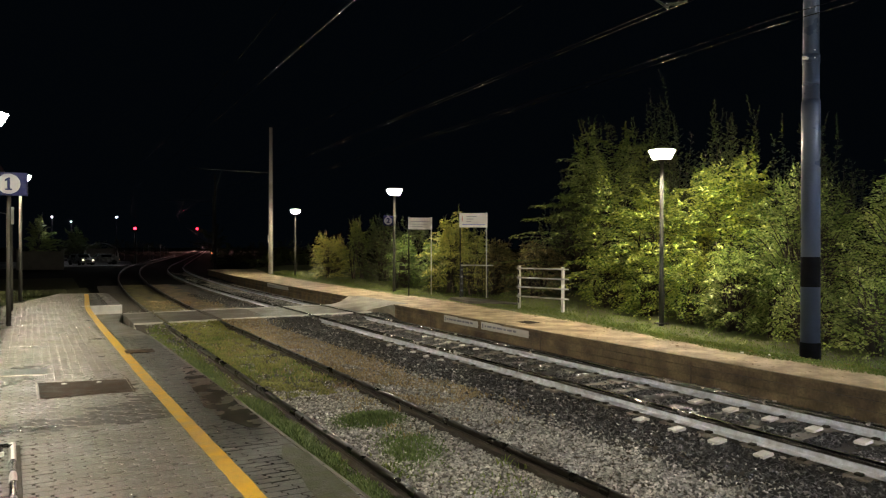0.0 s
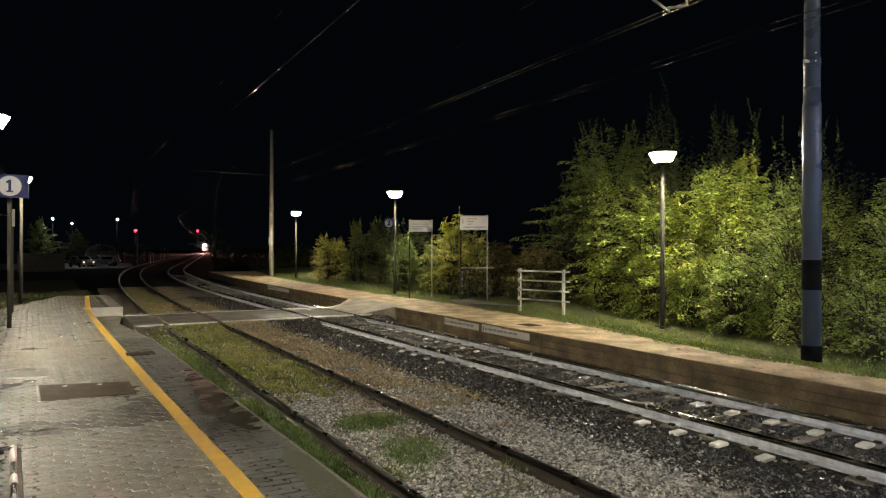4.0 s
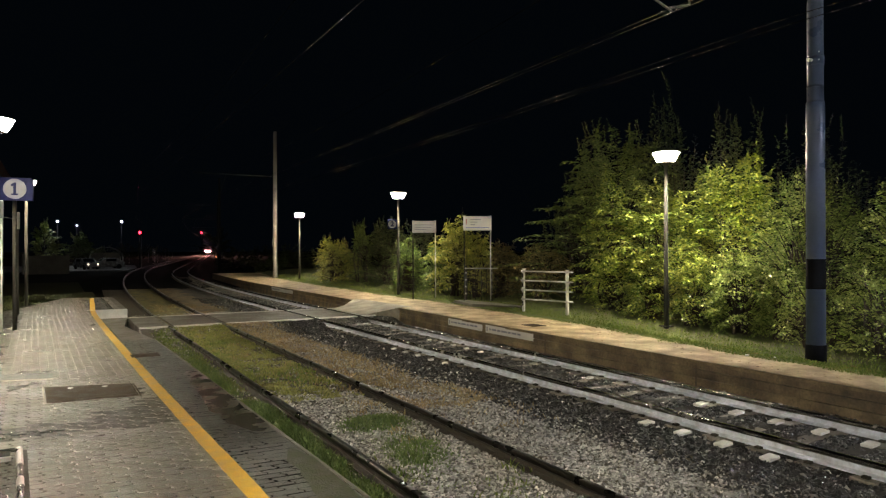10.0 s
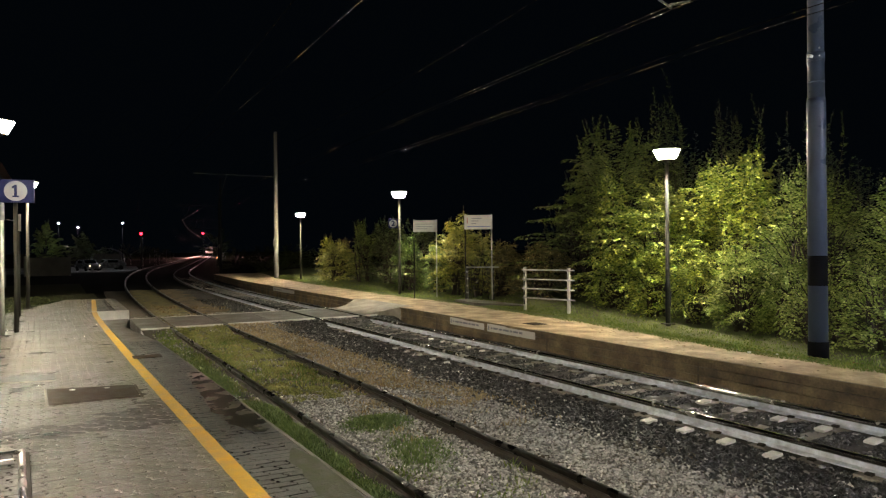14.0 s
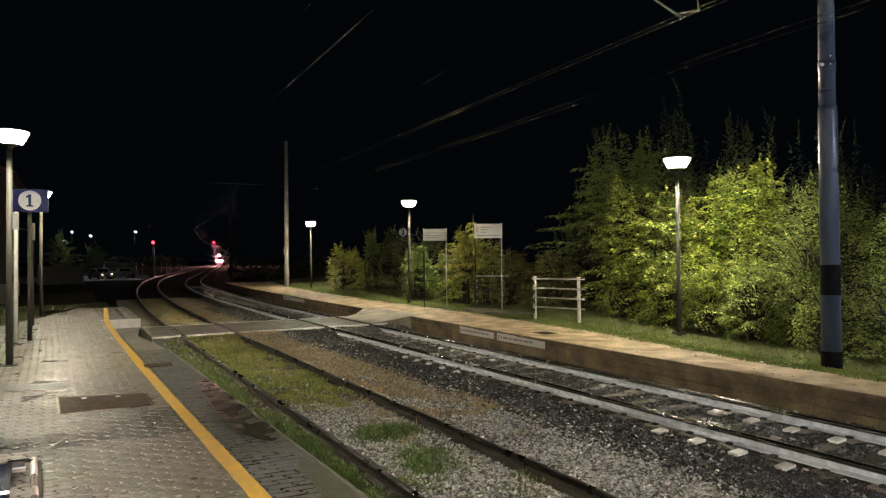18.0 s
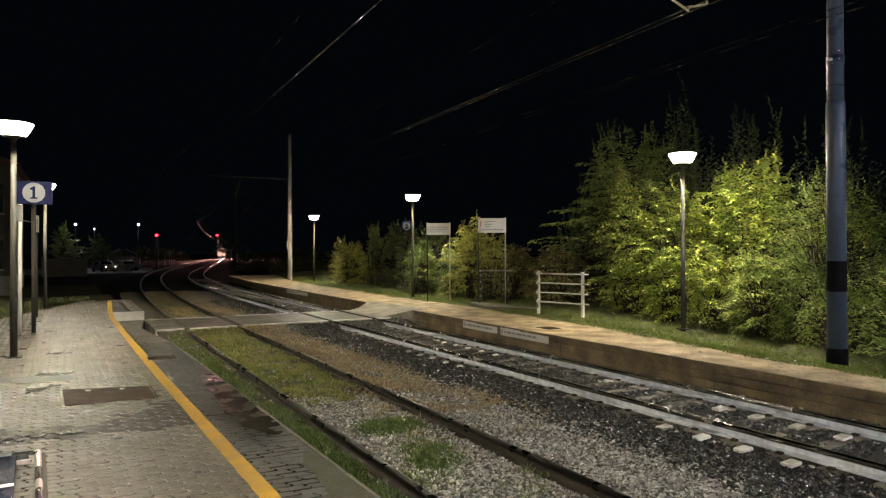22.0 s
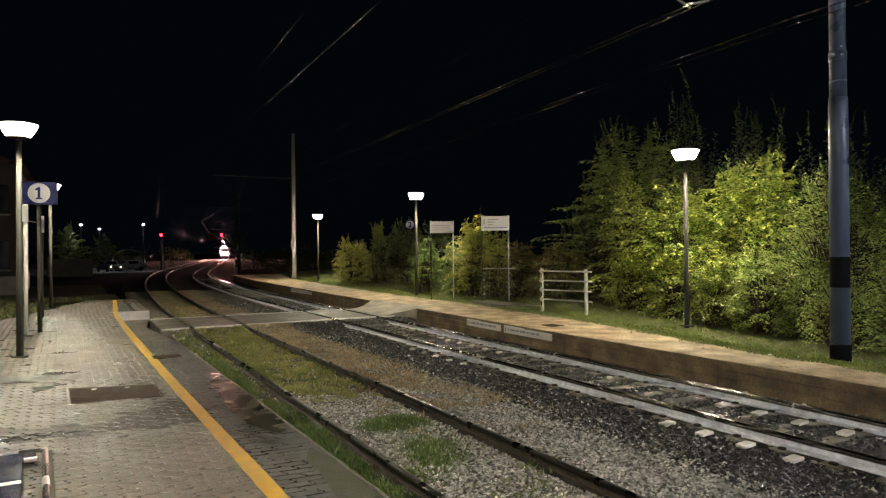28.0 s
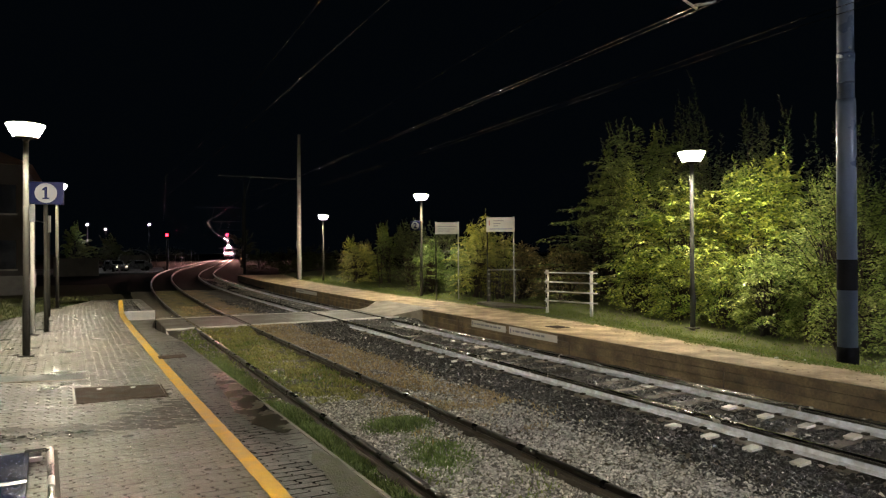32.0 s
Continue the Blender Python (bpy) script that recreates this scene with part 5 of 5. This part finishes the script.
def left_pick():
    y = rng.uniform(20, 34)
    x = rng.uniform(-6, 0.6)
    if y < 19.5 + (x + 9) / 6.8 * 2.9 or (x > -2.2 and y < 22.4 + (x + 2.2) * 3.45):
        return None
    return x, y, -0.03, 1.0


# verge and its grass coloured dark to stand for the dimness out here
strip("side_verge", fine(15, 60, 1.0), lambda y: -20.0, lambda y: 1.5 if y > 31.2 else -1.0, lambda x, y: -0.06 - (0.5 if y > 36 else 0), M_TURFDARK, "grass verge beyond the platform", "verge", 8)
blades("side_grass", 6000, left_pick, 0.06, L_DARK, "short grass beyond the paved platform", 0.008)

# fallen leaves on the path and the verge
def leaf_pick():
    y = 4.5 + 40 * rng.random() ** 1.5
    x = path_edge(y) - abs(rng.gauss(0, 0.8)) + 0.4
    if x < p2x(y) + 0.15 or noise.noise((x * 1.5, y * 1.1, 31)) < -0.1:
        return None
    return x, y, 0.006, 1.0


blades("fallen_leaves", 1100, leaf_pick, 0.008, M_LEAFFALL, "brown fallen leaves along the edge of the path", 0.022, 1.8)

# small litter on the far platform
for x, y, s in ((10.7, 7.6, 0.08), (9.3, 6.05, 0.07), (10.9, 7.2, 0.04)):
    lit = part("litter", B(-s, s, -s * 0.4, s * 0.4, 0, 0.02, bevel=0.006), M_LITTER)
    lit.matrix_basis = pose(x, y, 0.005 if x > 9.6 else -0.4, 0, 4, 35)
    tagged(lit, "scrap of white paper on the ground", "litter")
dr = slab("drain_cover", [(10.25, 13.2), (10.65, 13.2), (10.65, 13.7), (10.25, 13.7)], -0.02, 0.006, M_RUSTPLATE, "dark drain cover in the far platform", "drain cover", kind="")


# ---- station building beyond the platform ----
house = empty("station_building", pose(0, 0, 0), label="dark brown plastered station building", category="building")
hx0, hx1, hy0, hy1 = -14.0, -3.3, 47.0, 58.0
part("wall", B(hx0, hx1, hy0, hy1, -0.62, 7.2), M_HOUSE, house)
part("plinth", B(hx0 - 0.05, hx1 + 0.05, hy0 - 0.05, hy1 + 0.05, -0.62, 0.6), M_KERB, house)
bm = poly_slab([(hx0 - .5, hy0 - .5, 7.2), (hx1 + .5, hy0 - .5, 7.2), (hx1 + .5, hy1 + .5, 7.2), (hx0 - .5, hy1 + .5, 7.2), (hx0 + 4, (hy0 + hy1) / 2, 9.6), (hx1 - 4, (hy0 + hy1) / 2, 9.6)],
               [(0, 1, 5, 4), (1, 2, 5), (2, 3, 4, 5), (3, 0, 4), (3, 2, 1, 0)])
part("roof", bm, M_ROOF, house)
for x in (-4.2, -7.2, -10.2):
    for z in (1.0, 4.3):
        w = part("window", B(x - 0.55, x + 0.55, hy0 - 0.03, hy0 + 0.1, z, z + 1.7), M_GLASS, house)
        part("frame", B(x - 0.62, x + 0.62, hy0 - 0.05, hy0 - 0.004, z - 0.1, z), M_KERB, house)

# ---- the street and yard far down the line ----
street = slab("street", [(-30, 83), (9, 93), (11.5, 124), (-30, 124)], -0.6, -0.5, M_ASPHALT, "wet street beyond the yard", "street")


def street_lamp(x, y, h, s=1.0):
    th = empty("street_lamp", pose(x, y, -0.6), label="tall street lamp with a cool white light", category="street lamp", group="street lamps")
    part("post", LATHE([(0.055, 0), (0.035, h)], 10), M_BLACK, th)
    part("arm", TUBE([(0, 0, h), (0, -0.9, h + 0.15)], 0.03, 6), M_BLACK, th)
    part("housing", B(-0.13 * s, 0.13 * s, -1.35, -0.75, h + 0.1, h + 0.19, bevel=0.02), M_BLACK, th)
    part("light", B(-0.11 * s, 0.11 * s, -1.3, -0.8, h + 0.02, h + 0.1, bevel=0.02), G_COOL, th, "lit cool white lens")
    return th


street_lamp(0.14, 111, 6.65)
street_lamp(3.67, 161, 7.7)
street_lamp(7.9, 104, 6.5)

arch = empty("arched_shelter", pose(6.6, 112, -0.6), label="grey arched shelter beside the street", category="shelter")
pts = [(2.2 * math.cos(math.pi * i / 10), 0, 1.6 + 1.5 * math.sin(math.pi * i / 10)) for i in range(11)]
V = [(x, y, z) for x, _, z in pts for y in (0, 5)] + [(x * 0.97, y, z - 0.05) for x, _, z in pts for y in (0, 5)]
F = []
for i in range(10):
    a = 2 * i
    F += [(a, a + 2, a + 3, a + 1), (a + 22, a + 23, a + 25, a + 24), (a, a + 22, a + 24, a + 2), (a + 1, a + 3, a + 25, a + 23)]
piece("canopy", V, F, M_KERB, arch)
for x in (-2.15, 2.15):
    for y in (0.1, 4.9):
        part("post", LATHE([(0.06, 0), (0.06, 1.65)], 8, (x, y, 0)), M_GALV, arch)
part("back_panel", B(-2.1, 2.1, 4.9, 4.95, 0, 2.2), M_KERB, arch)


def car(name, label, paint, m, van=False, lit=None):
    th = empty(name, m, label=label, category="van" if van else "car")
    h = 2.1 if van else 1.45
    prof = ([(-2.4, 0.3), (2.3, 0.3), (2.35, 1.1), (1.7, 1.25), (1.2, h), (-2.35, h), (-2.4, 0.9)] if van else
            [(-2.1, 0.28), (2.1, 0.28), (2.12, 0.7), (1.9, 0.86), (1.0, 0.95), (0.35, h), (-1.1, h), (-1.9, 0.98), (-2.12, 0.9)])
    bm = bmesh.new()
    a = [bm.verts.new((-0.85, y, z)) for y, z in prof]
    b = [bm.verts.new((0.85, y, z)) for y, z in prof]
    bm.faces.new(a)
    bm.faces.new(b[::-1])
    for i in range(len(prof)):
        j = (i + 1) % len(prof)
        bm.faces.new((a[i], b[i], b[j], a[j]))
    bmesh.ops.recalc_face_normals(bm, faces=bm.faces)
    bmesh.ops.bevel(bm, geom=bm.edges[:], offset=0.05, segments=2, affect="EDGES", profile=0.5)
    part("body", bm, paint, th)
    part("windscreen", poly_slab([(-0.7, 0.98 if not van else 1.66, 0.99 if not van else 1.33), (0.7, 0.98 if not van else 1.66, 0.99 if not van else 1.33),
                                  (0.62, 0.45 if not van else 1.28, 1.4 if not van else 1.95), (-0.62, 0.45 if not van else 1.28, 1.4 if not van else 1.95)], [(0, 1, 2, 3)]), M_GLASS, th)
    for s in (-1, 1):
        part("side_window", B(s * 0.852 - 0.01, s * 0.852 + 0.01, -1.0, 0.3 if not van else 1.1, 0.98, h - 0.12), M_GLASS, th)
        part("headlight", LATHE([(0.09, 0), (0.09, 0.03)], 12), lit or G_CARDIM, th).matrix_basis = pose(s * 0.6, 2.1 + 0.23 * van, 0.66, -90)
        part("tail_light", B(s * 0.66 - 0.09, s * 0.66 + 0.09, (-2.42 if van else -2.14), (-2.38 if van else -2.1), 0.75, 0.88), G_TAIL, th)
        for y in (-1.35, 1.35):
            w = part("wheel", LATHE([(0.2, -0.1), (0.31, -0.09), (0.31, 0.09), (0.2, 0.1)], 18), M_TYRE, th)
            w.matrix_basis = pose(s * 0.78, y, 0.31, 0, 90)
    return th


car("parked_car", "grey car standing on the street with lights on", M_CARPAINT, pose(3.4, 99, -0.5, 0, 0, 200))
car("parked_car", "silver car standing at the end of the street", M_CARPAINT, pose(5.9, 101.5, -0.5, 0, 0, 105))
car("parked_van", "white van standing beside the line with orange lights", M_CARWHITE, pose(38.9, 190, -0.6, 0, 0, -20), van=True)


def broad_tree(name, x, y, h, w, n, material, label, seed):
    th = shrub(name, x, y, w, w, h, n, 0.24, material, label, "tree", seed, 0.4, "arching", 0.3)
    th.location.z = -0.62
    return th


broad_tree("roadside_tree", -1.6, 108.5, 6.0, 2.4, 70, L_CONIFER, "roadside tree lit yellow by a street lamp", 91)
broad_tree("roadside_tree", 2.9, 108, 4.6, 1.8, 60, L_DARK, "dark roadside tree beside the street", 92)
broad_tree("roadside_tree", -7.0, 70, 6.5, 3.0, 60, L_DARK, "dark tree beyond the station building", 93)
broad_tree("roadside_tree", 24.0, 120, 6.0, 3.5, 60, L_DARK, "dark tree inside the bend of the line", 94)
# unseen bushes added to hide the headlit ground and the horizon edge
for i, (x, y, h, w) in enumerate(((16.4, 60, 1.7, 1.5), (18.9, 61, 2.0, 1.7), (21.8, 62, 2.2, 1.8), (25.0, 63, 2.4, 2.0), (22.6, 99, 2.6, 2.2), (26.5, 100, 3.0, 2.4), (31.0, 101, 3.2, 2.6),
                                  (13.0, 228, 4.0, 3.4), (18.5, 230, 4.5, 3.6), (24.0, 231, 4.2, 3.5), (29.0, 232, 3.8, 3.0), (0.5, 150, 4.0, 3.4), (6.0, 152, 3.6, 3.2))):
    hedge = shrub("field_bush", x, y, w * 1.3, w, h, 90, 0.22, L_DARK, "added dark bush that hides lit ground beside the line", "shrub", 200 + i, 0.4, "dense")
    hedge.location.z = -0.64
yard = empty("garden_wall", label="low grey garden wall with pillars beyond the platform", category="wall")
part("wall", B(-3.0, 1.2, 84, 84.25, -0.62, 1.3), M_GARDEN, yard)
part("coping", B(-3.05, 1.25, 83.96, 84.29, 1.3, 1.38), M_GARDEN, yard)
for x in (-3.0, -1.6, -0.2, 1.1):
    part("pillar", B(x - 0.15, x + 0.15, 83.93, 84.32, -0.62, 1.55), M_GARDEN, yard)


# ---- signals ----
def signal(x, y, z, label, lens):
    th = empty("railway_signal", pose(x, y, 0, 0, 0, -math.degrees(math.atan2(x, y))), label=label, category="signal", group="railway signals")
    part("mast", LATHE([(0.08, -0.62), (0.07, z - 0.3)], 10), M_DARKMAST, th)
    part("shield", LATHE([(0.5, 0), (0.5, 0.03)], 24), M_BLACK, th).matrix_basis = pose(0, 0.02, z, 90)
    part("hood", LATHE([(lens + 0.03, 0), (lens + 0.03, 0.2)], 14, close=False), M_BLACK, th).matrix_basis = pose(0, 0.0, z, 90)
    part("lens", LATHE([(lens, 0), (lens, 0.02)], 16), G_RED, th, "lit red signal lens").matrix_basis = pose(0, -0.03, z, 90)
    part("ladder", TUBE([(0.2, 0.1, -0.6), (0.2, 0.1, z - 0.4)], 0.02, 6), M_GALV, th)
    return th


signal(9.9, 100, 4.4, "railway signal on a mast showing a red light", 0.2)
signal(51.15, 285, 9.25, "tall railway signal beside the main line showing red", 0.45)
for i in range(9):
    y = 112 + 9 * i + rng.uniform(-2, 2)
    x = track_loop(y) - rng.uniform(1.8, 5.5)
    mk = empty("marker_post", pose(x, y, -0.6), label="short white marker post beside the line", category="marker post", group="marker posts")
    part("post", LATHE([(0.04, 0), (0.04, 2.0 + 0.3 * (i % 4))], 10), M_STEEL, mk)
    part("plate", B(-0.055, 0.055, -0.06, -0.045, 1.4 + 0.3 * (i % 4), 2.0 + 0.3 * (i % 4), bevel=0.01), M_STEEL, mk)

# ---- road behind the hedge ----
bank = empty("raised_road", label="raised country road behind the hedge", category="road", kind="structure")
ra, rb = Vector((226, 27, 0)), Vector((46, 153, 0))
d = (rb - ra).normalized()
s = Vector((d.y, -d.x, 0))
vs = []
for q in (ra, rb):
    for o, z in ((-9, -0.7), (-4, 1.3), (4, 1.3), (9, -0.7)):
        p = q + s * o
        vs.append((p.x, p.y, z))
part("bank", poly_slab(vs, [(0, 1, 5, 4), (1, 2, 6, 5), (2, 3, 7, 6)]), M_GROUND, bank)
part("carriageway", poly_slab([tuple(ra + s * -3 + Vector((0, 0, 1.305))), tuple(ra + s * 3 + Vector((0, 0, 1.305))), tuple(rb + s * 3 + Vector((0, 0, 1.305))), tuple(rb + s * -3 + Vector((0, 0, 1.305)))],
                              [(0, 1, 2, 3)]), M_ASPHALT, bank)


# ---- the train ----
train = empty("train", label="electric train with lit headlights coming down the line", category="train")


def coach(y0, y1, nose):
    c = part("locomotive_body" if nose else "coach_body", B(-1.45, 1.45, y0, y1, 1.0, 3.75, bevel=0.18), M_TRAIN, train)
    part("roof", B(-1.25, 1.25, y0 + 0.4, y1 - 0.4, 3.75, 4.0, bevel=0.1), M_TRAINDARK, c)
    part("underframe", B(-1.3, 1.3, y0 + 0.5, y1 - 0.5, 0.5, 1.0), M_TRAINDARK, c)
    for yb in (y0 + 3.5, y1 - 3.5):
        bg = part("bogie", B(-1.15, 1.15, yb - 1.6, yb + 1.6, 0.35, 0.8, bevel=0.05), M_TRAINDARK, c)
        for wx in (-0.75, 0.75):
            for wy in (-1.1, 1.1):
                part("wheel", LATHE([(0.4, -0.06), (0.45, -0.05), (0.45, 0.05), (0.4, 0.06)], 20), M_TRAINDARK, bg).matrix_basis = pose(wx, yb + wy, 0.45, 0, 90)
    for k in range(int((y1 - y0 - 4) / 2.2)):
        for sx in (-1, 1):
            part("side_window", B(sx * 1.452 - 0.01, sx * 1.452 + 0.01, y0 + 3 + 2.2 * k, y0 + 4.5 + 2.2 * k, 2.2, 3.1), M_GLASS, c)
    return c


loco = coach(0.0, 16.0, True)
coach(16.8, 42.0, False)
coach(42.8, 68.0, False)
part("windscreen", B(-1.05, 1.05, -0.02, 0.05, 2.45, 3.35, bevel=0.02), M_GLASS, loco)
part("coupler", B(-0.15, 0.15, -0.5, 0.1, 0.95, 1.2), M_TRAINDARK, loco)
for sx in (-1, 1):
    part("buffer", LATHE([(0.07, 0), (0.07, 0.5), (0.22, 0.52), (0.22, 0.56)], 14), M_TRAINDARK, loco).matrix_basis = pose(sx * 0.87, 0.05, 1.06, 90)
    part("marker_light", LATHE([(0.08, 0), (0.08, 0.03)], 16), G_MARK, loco, "lit lower headlight").matrix_basis = pose(sx * 0.8, 0.012, 1.95, 90)
part("pantograph", TUBE([(0, 11, 4.0), (0, 12.2, 4.75), (0, 11, 5.55)], 0.04, 6), M_GALV, loco)
top_light = part("headlight", LATHE([(0.34, 0.0), (0.34, 0.02)], 20), G_HEAD, train, "main headlight with an added hood that turns to dim it")
# added hood, hides the lens when the lamp is turned aside
part("hood", LATHE([(0.02, -0.2), (0.36, -0.2), (0.37, 0.45), (0.355, 0.45), (0.345, -0.01)], 20, close=False), M_TRAINDARK, top_light)

# ---- car on the road behind the hedge ----
passing_car = car("passing_car", "car with lit headlights passing behind the hedge", M_CARPAINT, pose(94, 117, 1.31), lit=G_CARHEAD)


# ---- pavers, the near ones each on its own ----
def paver_outline(w, l):
    a, b, n = w / 2, l / 2, 0.018
    return [(-a + n, -b), (a + n, -b), (a + n, -b * 0.22), (a - n, b * 0.22), (a - n, b), (-a - n, b), (-a - n, b * 0.22), (-a + n, -b * 0.22)]


PW, PL = 0.25, 0.1115
OUT = paver_outline(PW - 0.007, PL - 0.0045)
PV = [(x, y, -0.02) for x, y in OUT] + [(x, y, -0.005) for x, y in OUT] + [(x * 0.984, y * 0.968, -0.002) for x, y in OUT] + [(x * 0.93, y * 0.92, 0.0) for x, y in OUT]
PF = [tuple(range(24, 32))] + [(8 * k + i, 8 * k + (i + 1) % 8, 8 * k + 8 + (i + 1) % 8, 8 * k + 8 + i) for k in range(3) for i in range(8)]
pm = bpy.data.meshes.new("paver")
pm.from_pydata(PV, [], PF)
pm.materials.append(M_PAVER)
pm.materials.append(M_WETEDGE)
EDGE_ID = [0] + [1] * 24
pm.polygons.foreach_set("material_index", EDGE_ID)
pm.polygons.foreach_set("use_smooth", [bool(i) for i in EDGE_ID])
pm_wet = pm.copy()
pm_wet.materials[0] = M_PAVERWET
A = np.array(PV)


def damp(x, y):
    """The soaked band of pavers that runs from the panel towards the yellow line."""
    mid = float(np.interp(x, [-2.4, -0.7, 0.0, 0.5, 1.1], [8.3, 8.35, 8.1, 8.3, 8.6]))
    half = float(np.interp(x, [-2.4, -0.7, 0.0, 0.7, 1.15], [0.3, 0.3, 0.28, 0.45, 0.6]))
    return abs(y - mid) < half + 0.3 * noise.noise((x * 3, y * 3, 12))


joined_v, joined_f, near_n = [], [], 0
dark_v, dark_f, wet_v, wet_f = [], [], [], []
rowi = 0
y = -2.0
while y < 30.4:
    x = -4.4 if 9 < y < 20 else -2.4
    x += rng.uniform(-0.004, 0.004) + 0.5 * PW * (rowi % 2)
    row_y = y
    while x < 1.95:
        y = row_y - 0.08 * x
        px = p1(x, y) if y < 24 else x - 0.33
        ok = px < (p1(1.9, y) if y < RAMP0 else (p1(1.24, y) if y < RAMP2 + 0.1 else 1.8)) and px > (-4.5 if y < 19.6 else -2.2 + 0.33 * max(0, y - 22.4))
        if 0.03 < px < 0.86 and 9.7 < y < 10.4:
            ok = False
        if ok:
            z, tx, ty = rng.uniform(-0.002, 0.002), rng.uniform(-1.2, 1.2), rng.uniform(-0.7, 0.7)
            if near_n < 300 and 5.0 < y < 9.4 and -0.25 < px < p1(1.33, y) and not (px < -0.2 and y < 7.7):
                o = new("paver", pm_wet if damp(px, y) else pm)
                o.parent = platform
                o.matrix_basis = pose(px, y, z, tx, ty, -3.6)
                near_n += 1
            else:
                R = np.array(pose(px, y, z, tx, ty, -3.6))
                jv, jf = (dark_v, dark_f) if px > p1(1.34, y) else ((wet_v, wet_f) if damp(px, y) else (joined_v, joined_f))
                jf += [tuple(i + len(jv) * 32 for i in f) for f in PF]
                jv.append(A @ R[:3, :3].T + R[:3, 3])
        x += PW
    y = row_y + PL
    rowi += 1
rest = piece("pavers", np.concatenate(joined_v).tolist(), joined_f, M_PAVER, platform)
rest.data.materials.append(M_WETEDGE)
rest.data.polygons.foreach_set("material_index", EDGE_ID * len(joined_v))
rest.data.polygons.foreach_set("use_smooth", [bool(i) for i in EDGE_ID] * len(joined_v))
tagged(rest, kind="stuff")
damp_rest = piece("damp_pavers", np.concatenate(wet_v).tolist(), wet_f, M_PAVERWET, platform)
damp_rest.data.materials.append(M_WETEDGE)
damp_rest.data.polygons.foreach_set("material_index", EDGE_ID * len(wet_v))
tagged(damp_rest, kind="stuff")
edge_rest = piece("edge_pavers", np.concatenate(dark_v).tolist(), dark_f, M_PAVERDARK, platform)
edge_rest.data.materials.append(M_DARKEDGE)
edge_rest.data.polygons.foreach_set("material_index", EDGE_ID * len(dark_v))
tagged(edge_rest, kind="stuff")


# ---- all that moves ----
def motions():
    rows = []
    for t in range(0, 33, 4):
        y = 392 - 178 * t / 32
        rows.append((float(t), pose(track_main(y), y, Z_RAIL, 0, 0, -11.31)))
    walk(train, rows)
    # turning lamp and hood aside stands in for the headlight growing dim
    away, ahead = pose(0, -0.25, 4.15, 90, 0, 75), pose(0, -0.25, 4.15, 90, 0, 0)
    walk(top_light, [(0.0, away), (1.2, away), (2.4, ahead), (8.2, ahead), (9.2, away), (17.5, away), (18.4, ahead), (20.4, ahead), (21.2, away), (23.7, away), (24.5, ahead), (32.0, ahead)])
    c = 55.0
    walk(passing_car, [(0.0, pose(205, 39.3, 1.31, 0, 0, c)), (16.0, pose(125, 95.3, 1.31, 0, 0, c)), (22.2, pose(94, 117, 1.31, 0, 0, c)), (24.2, pose(84, 124, 1.31, 0, 0, c)),
                       (26.0, pose(75, 130.3, 1.31, 0, 0, c)), (29.0, pose(72, 132.4, 1.31, 0, 0, c)), (32.0, pose(71.8, 132.5, 1.31, 0, 0, c))])


motions()
